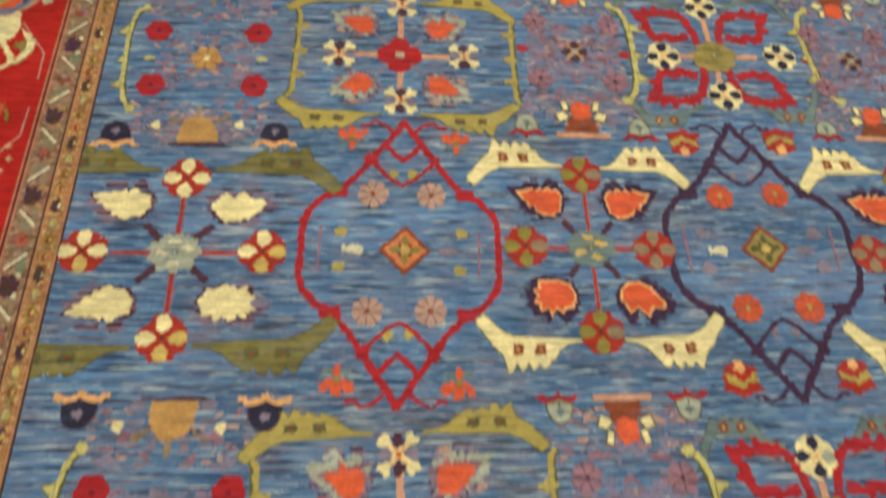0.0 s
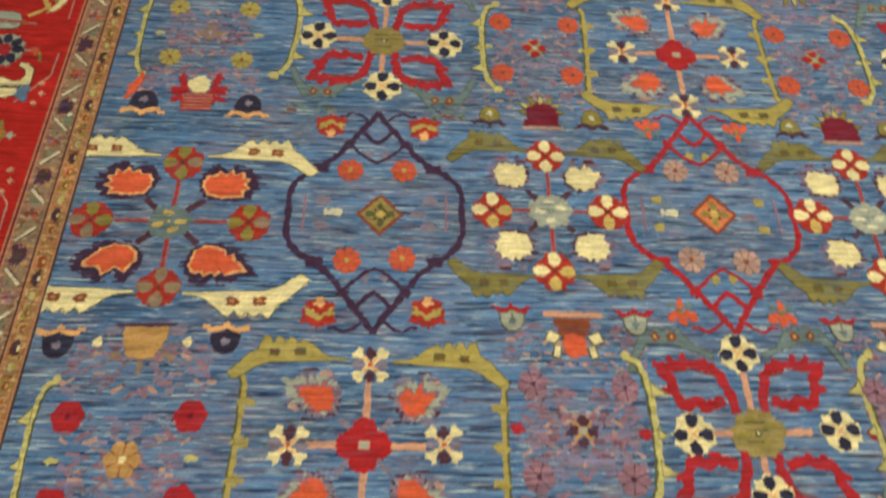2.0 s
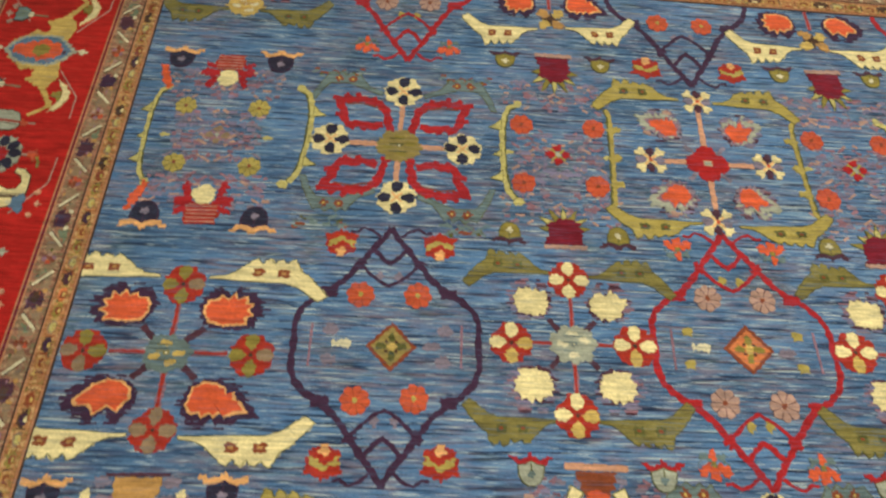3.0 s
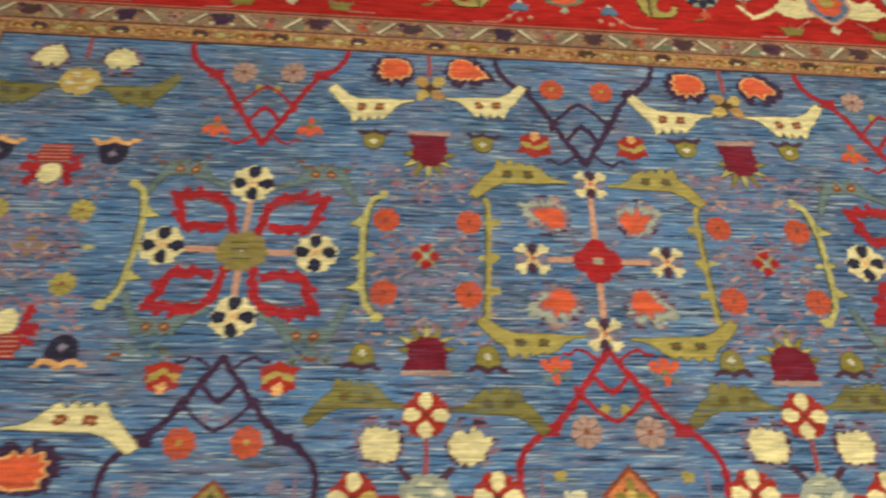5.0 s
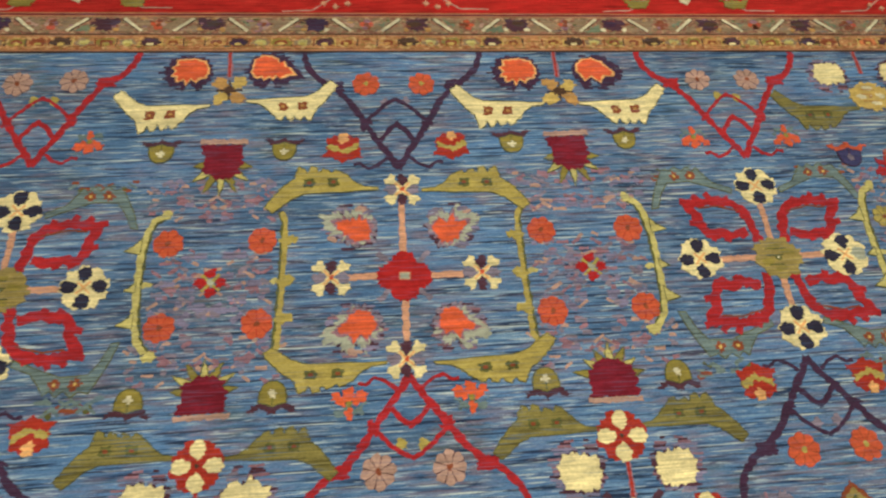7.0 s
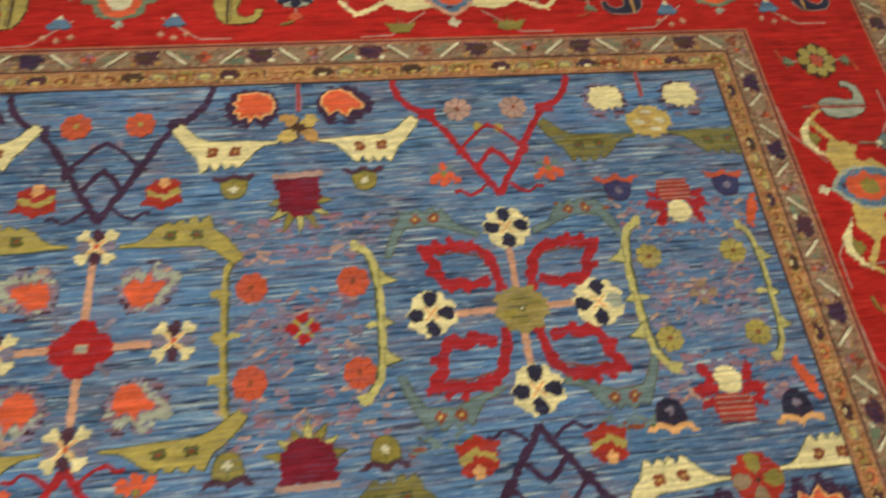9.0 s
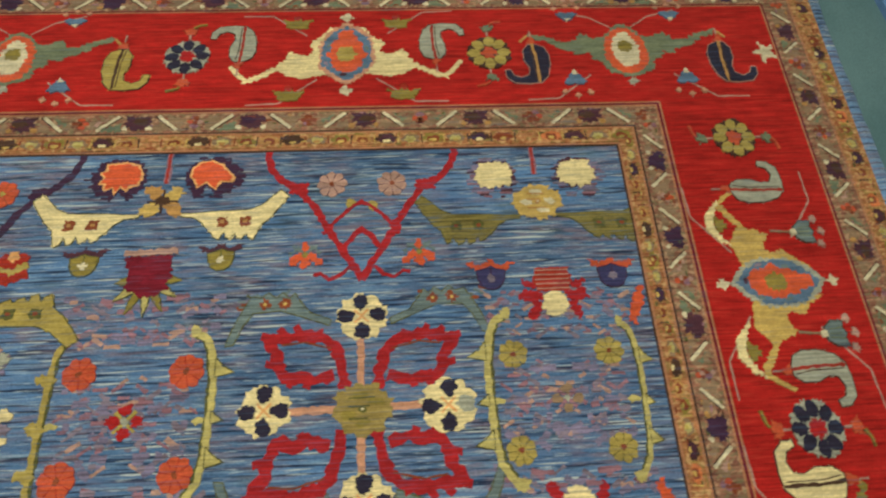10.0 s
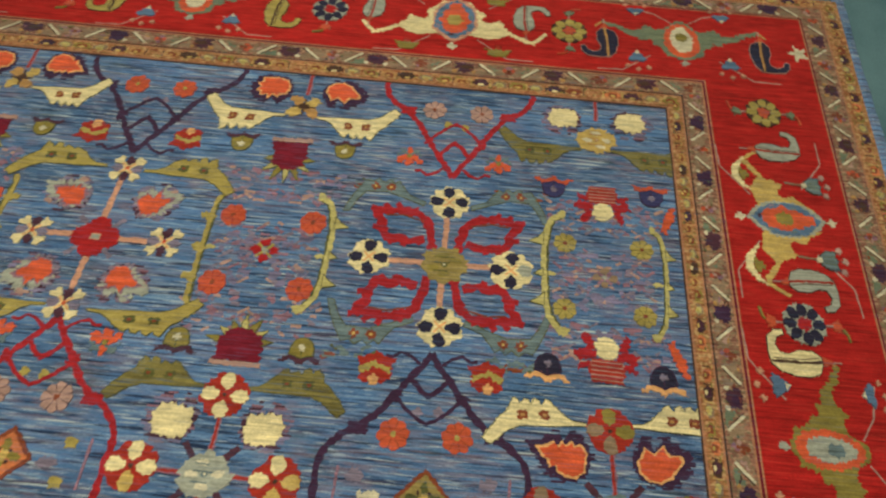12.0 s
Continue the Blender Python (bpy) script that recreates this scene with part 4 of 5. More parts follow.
GX = ring("gold_stripe", *L6, 0.037, GOLD_W - 0.001, GOLD, TOP, "gold wool stripe with small buds")


def binding():
    """The overcast side cords: a rounded blue roll with thread wraps."""
    x0, y0, x1, y1 = GX
    for x, s in ((x0, -1), (x1, 1)):
        bm = bmesh.new()
        n, k = 150, 8
        rows = []
        for i in range(n + 1):
            y = y0 + (y1 - y0) * i / n
            r = 0.0068 * (1 + 0.10 * rng.uniform(-1, 1))
            ox = 0.003 * math.sin(y * 5.0 + s) + s * (lean(x, y)[0] - x)
            rows.append([bm.verts.new((x + s * (0.013 + ox) + r * 2.4 * math.cos(a), y, -0.003 + r * math.sin(a))) for a in [2 * math.pi * j / k for j in range(k)]])
        for a, b in zip(rows, rows[1:]):
            for j in range(k):
                bm.faces.new((a[j], a[(j + 1) % k], b[(j + 1) % k], b[j]))
        bm.faces.new(rows[0]), bm.faces.new(rows[-1][::-1])
        bmesh.ops.recalc_face_normals(bm, faces=bm.faces[:])
        me = bpy.data.meshes.new("side_binding")
        bm.to_mesh(me)
        bm.free()
        part("side_binding", me, rug, "light blue overcast edge cord", mat=SELVEDGE)


binding()

# shared woven figures
V = dict(
    med_red=some(medallion_frame, 2, "crimson", "crimson"), med_purple=some(medallion_frame, 2, "purple", "purple"),
    half_red=some(medallion_frame, 2, "crimson", "crimson", True), half_purple=some(medallion_frame, 2, "purple", "purple", True),
    dia_red=some(diamond, 2, "rust", "apricot", "olive"), dia_purple=some(diamond, 2, "rust", "dun", "moss"),
    fl_orange=some(daisy, 3, 0.025, "ember", "rust", "gold"), fl_mauve=some(daisy, 3, 0.0255, "blush", "plum", "rust"),
    tu_red=some(tulip, 2, "orange", "olive", "orange"), tu_purple=some(tulip, 3, "brick", "gold", "peach"),
    cross=some(cross_frame, 2), half_cross=some(cross_frame, 1, True),
    ro_cream=some(rosette, 3, 0.038, "brick", "cream"), ro_olive=some(rosette, 3, 0.037, "brick", "olive"),
    bl_grey=some(blob, 3, 0.038, "grey", "ivory", "slate"), bl_gold=some(blob, 3, 0.036, "slate", "straw", "faded_olive"), bl_tan=some(blob, 2, 0.037, "straw", "ivory", "tan"), lobed=some(lobed_flower, 3, 0.040, "tan", "umber"),
    fm_orange=some(flame, 6, "orange", "peach", "purple"), fm_cream=some(flame, 6, "cream", "cream", "mauve"), fm_grey=some(flame, 6, "orange", "grey", "mauve", "mauve"),
    bd_cream=some(bird_leaf, 3, "cream", "rust", "moss"), bd_olive=some(bird_leaf, 3, "faded_olive", "moss", "moss"), bd_gold=some(bird_leaf, 3, "gold", "moss", "moss"),
    bracket=some(bracket_frame, 2), bone=some(bone_flower, 4, 0.036), quat=some(quatrefoil, 2, 0.048, "red", "grey"), bar=some(bar_stem, 2, "gold", "moss"),
    loop=some(loop_frame, 2), wheel=some(wheel_flower, 4, 0.037, "navy"), olive_c=some(blob, 3, 0.040, "dun", "olive", "moss"), loop_leaf=some(loop_leaf, 4), thorn=some(thorn_stem, 3, "stem", "moss"), slate=some(slate_leaf, 2),
    dz_orange=some(daisy, 4, 0.0242, "ember", "brick", "rust"), dz_olive=some(daisy, 4, 0.022, "gold", "moss", "rust", 8), dz_red=some(daisy, 3, 0.0245, "crimson", "crimson", "maroon", 6), dz_plum=some(daisy, 3, 0.024, "rose", "plum", "plum", 6),
    dots_red=some(dots_flower, 2, 0.026, "red", "gold"), dots_plum=some(dots_flower, 2, 0.026, "plum", "tan"), tan_fl=some(daisy, 2, 0.026, "tan", "rust", "cream", 6), pink_fl=some(dots_flower, 2, 0.024, "sage", "rose"),
    pm_maroon=some(palmette, 2, "maroon"), pm_claw=some(palmette, 2, "claw"), pm_tan=some(palmette, 2, "tan"), pm_ball=some(palmette, 2, "ball"),
    th_olive=some(thistle, 2, "olive", "plum"), th_navy=some(thistle, 2, "navy", "peach", "mauve"), th_blue=some(thistle, 2, "indigo", "ember", "mauve"), th_grey=some(thistle, 2, "grey", "crimson", "slate"),
    star_red=[Motif("star", 2.0).add(scallop(0.009, 4, 0.25), "gold").done()], star_purple=[Motif("star", 2.0).add(scallop(0.009, 4, 0.25), "mauve").done()],
    bud_red=[Motif("bud", 2.0).add(oval(0, 0, 0.011, 0.009, 8), "gold", 0, 0.002).done()], bud_purple=[Motif("bud", 2.0).add(oval(0, 0, 0.014, 0.011, 8), "mauve", 0, 0.003).done() for _ in range(2)],
    fish=[Motif("fish", 2.0).add([(-0.018, 0.0), (-0.010, 0.009), (0.010, 0.005), (0.018, 0.009), (0.018, -0.009), (0.010, -0.005), (-0.010, -0.009)], "ivory", 0, 0.0015).done()], fish_dull=[Motif("fish", 2.0).add([(-0.018, 0.0), (-0.010, 0.009), (0.016, 0.006), (0.016, -0.006), (-0.010, -0.009)], "mauve", 0, 0.0015).done()],
    thin=[Motif("thin_line", 2.0).line([(0, -0.04), (0.001, 0.04)], 0.004, "rose").done()],
    claw=some(edge_claw, 2), dot=[Motif("dot", 2.0).add(oval(0, 0, 0.012, 0.009, 10), "crimson").done()], pale_fleck=[Motif("fleck", 2.0).add(scallop(0.0085, 4, 0.2), "cream").done()], pale=[Motif("dot", 2.0).add(oval(0, 0, 0.011, 0.006, 8), "stem").done()],
)
V["spray"] = [speckle(0.090, 0.066, 62, ("haze", "mauve", "rose", "rose", "haze", "blush", "mauve"), i).done() for i in range(4)]
V["spray_wide"] = [speckle(0.120, 0.040, 46, ("haze", "mauve", "rose", "rose", "blush"), 20 + i, 0.45).done() for i in range(4)]
V["spray_rose"] = [speckle(0.090, 0.066, 60, ("rose", "mauve", "rose", "mulberry", "haze"), 60 + i, 0.7).done() for i in range(3)]
V["moss_spray"] = [speckle(0.05, 0.012, 9, ("slate", "slate", "moss", "rust"), 40 + i).done() for i in range(3)]
QUAD = ((1, 1), (-1, 1), (-1, -1), (1, -1))


def inside(x, y, slack=0.02):
    return XL - slack < x < XR + slack and abs(y) < YT + slack


def medallion(x, y, kind, half=0):
    """half: 1 shows the lower half against the upper border, -1 the upper half against the lower one."""
    label = "red lattice medallion" if kind == "red" else "dark purple lattice medallion"
    g = put("medallion", V[("half_" if half else "med_") + kind], rug, x, y, 1, -1 if half < 0 else 1, 0, label, 0)
    for sx, sy in QUAD:
        if half and sy == half:
            continue
        sl = -1 if half else sy
        put("daisy", V["fl_orange" if kind == "purple" else "fl_mauve"], g, sx * 0.053, sl * 0.100, sx, 1, 0, "orange daisy" if kind == "purple" else "pale pink daisy")
        k = 0.90 if kind == "red" else 1.0
        put("tulip", V["tu_" + kind], g, sx * 0.096, sl * (0.226 if half else 0.206), sx * k, sl * k, 0, "red and cream tulip" if kind == "purple" else "orange and olive tulip")
        put("small_star", V["star_" + kind], g, sx * 0.018, sl * 0.138, label="tiny pale star")
        if not half:
            put("bud", V["bud_" + kind], g, sx * 0.104, sy * 0.030, sx, 1, 0, "small faded bud")
    if not half:
        put("diamond", V["dia_" + kind], g, 0.006, 0.0, label="small framed diamond")
        for s in (1, -1):
            put("fish_leaf", V["fish"] if s < 0 else V["fish_dull"], g, s * 0.08, 0, s, 1, 0, "small pale leaf")
            put("inner_line", V["thin"], g, s * 0.136, 0, label="thin rose line")
    return g


def flower_cross(x, y, kind, half=0):
    o = kind == "orange"
    g = put("flower_cross", V["half_cross" if half else "cross"], rug, x, y, 1, -1 if half < 0 else 1, 0, "cross of red stems with rosettes and leaves", 0)
    for i, (dx, dy) in enumerate(((0, 0.130), (0, -0.132 if o or not half else -0.158), (0.113, 0), (-0.115, 0))):
        if half and i != 1:
            continue
        if not inside(x + dx, y + dy * (1 if half >= 0 else -1), 0.0):
            continue
        put("rosette", V["lobed" if o else "bl_tan"] if half else V["ro_olive" if o else "ro_cream"], g, dx, dy, label="red rosette" if not half else "tan rosette")
    if not half:
        put("centre_flower", V["bl_gold" if o else "bl_grey"], g, 0, 0, label="grey centre flower")
    for sx, sy in QUAD:
        if half and sy > 0:
            continue
        yy = y + sy * 0.078 * (1 if half >= 0 else -1)
        if inside(x + sx * 0.072, yy, -0.01):
            put("leaf", V["fm_" + kind], g, sx * 0.073, sy * (0.096 if half and not o else 0.080), sx * (1.02 if o else 0.98), sy * 0.96, 0, "orange serrated leaf with dark halo" if o else "cream serrated leaf with faded halo")
        if inside(x + sx * 0.11, yy, 0.0):
            put("saw_leaf", V["bd_cream" if o else "bd_olive"], g, 0, (-0.010 if o else -0.030) if half else sy * 0.012, -sx, sy * (1.15 if half else 1), 0, "cream saw-backed leaf" if o else "olive saw-backed leaf", 0.002)
    return g


def bracket(x, y, tall=True, up=1):
    """tall: the upper leaves stand higher than the lower ones."""
    g = put("bracket_cross", V["bracket"], rug, x, y, 1, up, 0, "cross of pink stems in an olive bracket", 0)
    for dx, dy in ((0, 0.166 if tall else 0.134), (0, -0.146 if tall else -0.114), (0.130, 0.003), (-0.123, 0)):
        put("bone_flower", V["bone"], g, dx, dy, label="cream flower with four bone-shaped petals")
    put("centre_flower", V["quat"], g, 0, 0, label="red four-lobed flower")
    for sx, sy in QUAD:
        put("leaf", V["fm_grey"], g, sx * 0.080, sy * (0.088 if tall else 0.078), sx, sy, 0, "orange leaf with faded grey halo")
        if tall:
            put("saw_leaf", V["bd_gold"], g, 0, 0.025 if sy > 0 else -0.028, -sx * 1.12, 1.10 if sy > 0 else -0.92, 0, "olive-yellow saw-backed leaf", 0.002)
        else:
            put("saw_leaf", V["bd_gold"], g, 0, sy * 0.024, -sx * 1.12, sy * 0.90, 0, "olive-yellow saw-backed leaf", 0.002)
    for s in (1, -1):
        put("stem", V["bar"], g, s * (0.204 if tall else 0.228 if s > 0 else 0.206), 0, -s, 1 if tall else 0.9, 0, "olive thorned stem")
    return g


def loop_cross(x, y, up=1):
    g = put("loop_cross", V["loop"], rug, x, y, 1, up, 0, "cross of pink stems with red loops", 0)
    mid = abs(x) < 0.1
    for dx, dy in ((0, 0.136), (0, -0.100), (0.143, 0), (-0.107, 0)) if mid else ((0, 0.140), (0.004, -0.126), (0.126, 0), (-0.138, 0.002)):
        put("wheel_flower", V["wheel"], g, dx, dy, *((0.90, 0.90) if mid else (1, 1)), label="cream flower with four dark petals")
    put("centre_flower", V["olive_c"], g, 0, 0, label="olive centre flower")
    for sx, sy in QUAD:
        put("loop_leaf", V["loop_leaf"], g, 0, 0, sx, sy, 0, "red looped leaf outline")
        put("slate_leaf", V["slate"], g, 0, 0 if sy > 0 else 0.012, sx, sy, 0, "faded slate saw-backed leaf")
    for s in (1, -1):
        put("stem", V["thorn"], g, s * ((0.215 if s > 0 else 0.178) if mid else 0.218 if s * x < 0 else 0.194), 0, -s, 1, 0, "yellow-green thorned stem")
    return g


BOXES = dict(
    orange=("dots_red", "dz_orange", "pm_maroon", "th_olive", "orange daisy", "maroon palmette", "olive thistle"),
    olive=("pink_fl", "dz_olive", "pm_claw", "th_navy", "olive daisy", "cream and red clawed palmette", "dark blue thistle"),
    red=("tan_fl", "dz_red", "pm_tan", "th_navy", "red round flower", "tan palmette", "dark blue thistle"),
    plum=("dots_plum", "dz_plum", "pm_ball", "th_grey", "faded plum flower", "orange and brown palmette", "grey thistle"),
)


PALM_AT = dict(orange=(0.230, -0.184, 0.250, -0.184), olive=(0.176, -0.170, 0.203, -0.190), red=(0.182, -0.160, 0.182, -0.168), plum=(0.157, -0.159, 0.185, -0.178))


def blossom_box(x, y, kind, edge=0, up=1):
    centre, small, palm, thist, l1, l2, l3 = BOXES[kind]
    pu, pl, tu, tl = PALM_AT[kind]
    g = put("blossom_panel", V["spray"], rug, x, y, 1, up, 0, "faded mauve blossom sprays round a small flower", 0)
    put("centre_flower", V[centre], g, 0, 0, label="small centre flower")
    for sx, sy in QUAD:
        put("daisy", V[small], g, sx * (0.093 if kind == "red" else 0.076), sy * (0.065 if kind == "red" else 0.074), sx, sy, 0, l1)
        size = 0.90 if kind in ("orange", "plum") else 1.0 if kind == "red" or (kind == "olive" and x > 0) else 1.14
        put("thistle", V["th_blue" if kind == "olive" and x > 0 and sy > 0 else thist], g, sx * (0.136 if kind == "red" else 0.101 if kind == "olive" and x > 0 else 0.108), tu if sy > 0 else tl, sx * size, -sy * size, 0, l3)
        put("dot", V["dot" if kind == "plum" else "pale"], g, sx * 0.104, 0, label="small dot") if sy > 0 else None
    for sy in (1, -1):
        put("palmette", V[palm], g, 0, pu if sy > 0 else pl, 1, -sy * (1.25 if sy > 0 and kind == "orange" else 1.15 if kind == "olive" else 1), 0, l2)
        put("blossom_spray", V["spray_wide"], g, 0, sy * 0.142 + (0.012 if kind == "orange" else 0.0), label="faded mauve blossom spray")
    if kind == "plum":
        put("blossom_spray", V["spray_rose"], g, 0, 0.004, 1.1, 1.3, label="faded rose blossom spray")
    if kind == "red":
        for sx, sy in QUAD:
            put("fleck", V["pale_fleck"], g, sx * 0.074, (pu if sy > 0 else pl) + 0.004, label="tiny cream fleck")
    if edge:
        put("stem", V["thorn"], g, edge * (0.112 if x > 0 else 0.140), -0.004, edge * 0.75, 1, 0, "pale green thorned stem")
        if kind == "olive":
            for sy in (1, -1):
                put("edge_claw", V["claw"], g, edge * 0.112, sy * 0.124, edge, sy, 0, "orange hooked leaf")
    return g


# the field: rows and columns of the lattice
CX = (-0.650, 0.002, 0.662)
EX = (-1.024, -0.315, 0.326, 0.964)


def spread(g, wx, wy):
    """Spread a figure without stretching its round flowers and leaves."""
    g.matrix_basis = g.matrix_basis @ Matrix.Diagonal((wx, wy, 1, 1))
    for c in g.children:
        if c.name.split(".")[0] in ("rosette", "centre_flower", "leaf", "daisy", "tulip", "diamond", "bud", "small_star"):
            at = Matrix.Translation(c.matrix_basis.to_translation())
            kx = 1 / wx if c.name.split(".")[0] != "leaf" else 1
            c.matrix_basis = at @ Matrix.Diagonal((kx, 1 / wy, 1, 1)) @ at.inverted() @ c.matrix_basis


def row_a(y, kinds, crosses, half=0, dm=(0, 0, 0), dc=(0, 0, 0, 0), wide=1.0, tall=(1.0, 1.0)):
    """wide: how far the first cross spreads; tall: the height of medallions and crosses."""
    for x, k, d in zip(CX, kinds, dm):
        g = medallion(x, y + d, k, half)
        spread(g, 1, tall[0])
    for i, (x, k, d) in enumerate(zip(EX, crosses, dc)):
        g = flower_cross(x, y + d, k, half)
        spread(g, 1 if i else wide, tall[1])


def row_b(y, loops, boxes, shift=(0, 0, 0, 0), up=1, tall=True, tilt=(0, 0, 0), drop=(0, 0, 0, 0)):
    for i, (x, k) in enumerate(zip(CX, loops)):
        if k == "loop":
            loop_cross(x, y + tilt[i], up)
        else:
            bracket(x, y + tilt[i], tall, up)
    for i, (x, k) in enumerate(zip(EX, boxes)):
        blossom_box(x + shift[i], y + (tilt[0] if i == 0 else tilt[1] if i < 3 else tilt[2]) + drop[i], k, (-1, 0, 0, 1)[i], up)


for s in (1, -1):
    row_a(s * 1.803, ("red", "purple", "red"), ("cream", "orange", "orange", "cream"), s, tall=(1.125, 1.0))
    row_b(s * 1.282, ("loop", "bracket", "loop"), ("olive", "orange", "orange", "olive"), up=s, tilt=(0.002, 0, 0.008 * s))
    row_a(s * 0.862, ("purple", "red", "purple"), ("orange", "cream", "cream", "orange"), 0, (-0.014 * s, 0.004 * s, 0), (-0.042 * s, 0.003 * s, 0.006 * s, 0.002 * s), 1.22)
row_b(0.430, ("bracket", "loop", "bracket"), ("red", "plum", "plum", "red"), (0, 0.021, -0.02, 0), 1, False, (-0.012, 0.014, 0.0), (-0.023, 0, 0, 0))
row_b(-0.462, ("bracket", "loop", "bracket"), ("red", "plum", "plum", "red"), (0.03, 0.02, -0.02, 0), -1, False)
row_a(0.002, ("red", "purple", "red"), ("cream", "orange", "orange", "cream"), 0, (-0.014, -0.004, -0.01), (-0.022, -0.006, -0.006, -0.01), 1.30, (1.09, 1.15))
for x in CX:
    for s in (1, -1):
        for d in (0.205, -0.205):
            for q in (1, -1):
                g = put("moss_spray", V["moss_spray"], rug, x + q * 0.14, s * 1.283 + d * 0.92, label="faded green and rust spray") if x != CX[1] else None

# ---------- border figures ----------
B = dict(
    wing_cream=some(wing_medallion, 2, "cream", "sky", "orange", "gold", "pink"), wing_tan=some(wing_medallion, 2, "straw", "sky", "orange", "olive", "grey"),
    leaf_teal=some(leaf_medallion, 2, "teal", "orange", "ivory", "olive"), leaf_olive=some(leaf_medallion, 2, "olive", "orange", "grey", "slate"),
    boot_grey=some(boot, 2, "grey", "brick"), boot_navy=some(boot, 2, "navy", "tan"), boot_tan=some(boot, 2, "gold", "umber"), boot_cream=some(boot, 2, "cream", "umber"),
    fl_navy=some(eight_flower, 2, "navy", "grey", "red"), fl_yellow=some(eight_flower, 2, "gold", "umber", "ember"),
    bell=some(bluebell, 3), cup=some(small_cup, 3), dotted_cup=some(dotted_cup, 3), hook=some(hook, 2),
    star=[Motif("star", 2.0).add([(0.022 * (1.0 if i % 2 else 0.45) * math.cos(i * math.pi / 5) * 1.2, 0.03 * (1.0 if i % 2 else 0.45) * math.sin(i * math.pi / 5)) for i in range(10)], "ivory").done()],
    vine_a=[vine([(-0.19, -0.118), (-0.13, -0.116), (-0.06, -0.058)]).done()], vine_b=[vine([(-0.10, 0.118), (-0.04, 0.10), (0.0, 0.07)]).done()],
)


def side(ox, oy, turn, squash):
    """Places figures on one border: s runs along it, out points away from the field."""
    c, sn = math.cos(turn), math.sin(turn)

    def place(kind, label_name, label, s, out, sx=1, sy=1, spin=0.0):
        x, y = ox + c * s - sn * out * squash, oy + sn * s + c * out * squash
        k = 1 + rng.uniform(-0.03, 0.03)
        m = Matrix.Translation((*lean(x, y), TOP + rng.uniform(0, 0.00008))) @ Matrix.Rotation(turn + spin, 4, "Z") @ Matrix.Diagonal((sx * k, sy * squash * k, 1, 1))
        part(label_name, rng.choice(B[kind]), rug, label, m)
    return place


def border_run(place, stops, winged, big, small, flowers, near_big, near_small, stretch=1.0, slide=0.0):
    """Winged and leafy medallions by turns at the given stops, with boots, bells and eight-petal flowers between."""
    for i, s in enumerate(stops):
        a = (i % 2 == 0) == winged
        place((big if isinstance(big, str) else big[i // 2]) if a else small, "winged_medallion" if a else "leafy_medallion", "winged medallion with orange heart" if a else "leafy medallion with orange ring", s, 0, stretch * (1 if a else 0.92), 1 if a else 0.92)
        for q in (1, -1):
            if a:
                if stretch < 1:
                    place("dotted_cup", "dotted_cup", "grey-green cup flower with three pale dots", s + q * 0.096, 0.082)
                else:
                    place("cup", "small_cup", "small olive cup flower", s + q * 0.098, 0.086, 1, 1)
                    place("cup", "small_cup", "small olive cup flower", s + q * 0.108, -0.100, 1, 1)
                place("vine_a", "vine", "thin pink vine", s + q * 0.004, 0, q, 1)
                place("vine_a", "vine", "thin pink vine", s - q * 0.02, 0, q, -1)
            else:
                place("bell", "bluebell", "small blue bell flower with pale dots", s + q * 0.104, -0.074, 0.72, 0.8)
                place("bell", "bluebell", "small blue bell flower with pale dots", s + q * 0.100, 0.104, 0.7, -0.55)
                place("vine_a", "vine", "thin pink vine", s - q * 0.02, 0, q, 1)
                place("vine_b", "vine", "thin pink vine", s + q * 0.02, 0, -q, 1)
        if i + 1 < len(stops):
            gap = stops[i + 1] - s
            place(flowers[i % len(flowers)], "eight_petal_flower", "eight-petal flower", s + gap * (0.52 - slide), 0.002)
            for f, q, at_big in ((0.320, 1, a), (0.680, -1, not a)):
                small_kind = near_small if isinstance(near_small, str) else near_small[i if q > 0 else i + 1]
                place(near_big if at_big else small_kind, "paisley_boot", "curled paisley leaf", s + gap * (f - slide), 0.036 if at_big else -0.028, q * 0.86, -0.92 if at_big else 0.98)


MX_R, MX_L = (L4[2] + RE[2]) / 2 - 0.012, (L4[0] + RE[0]) / 2
MY_T = (L4[3] + RE[3]) / 2
top = side(0.0, MY_T, 0.0, 1.0)
border_run(top, (-1.180, -0.620, -0.005, 0.632, 1.165), False, "wing_cream", "leaf_teal", ("fl_yellow", "fl_navy", "fl_navy", "fl_yellow"), "boot_grey", ("boot_navy", "boot_navy", "boot_tan", "boot_navy", "boot_navy"))
bottom = side(0.0, -MY_T, math.pi, 1.0)
border_run(bottom, (-1.165, -0.632, 0.005, 0.620, 1.180), False, "wing_cream", "leaf_teal", ("fl_navy", "fl_yellow"), "boot_grey", "boot_tan")
SIDE_STOPS = (-1.472, -0.997, -0.52, -0.05, 0.42, 0.90, 1.40)
right = side(MX_R, 0.0, -math.pi / 2, 0.90)
border_run(right, SIDE_STOPS, True, "wing_tan", "leaf_olive", ("fl_navy", "fl_yellow"), "boot_grey", "boot_cream", 0.78)
left = side(MX_L, 0.0, math.pi / 2, 0.90)
border_run(left, tuple(-v for v in SIDE_STOPS[::-1]), True, ("wing_tan", "wing_tan", "wing_cream", "wing_tan"), "leaf_olive", ("fl_yellow", "fl_navy"), "boot_grey", "boot_cream", 0.78, 0.07)
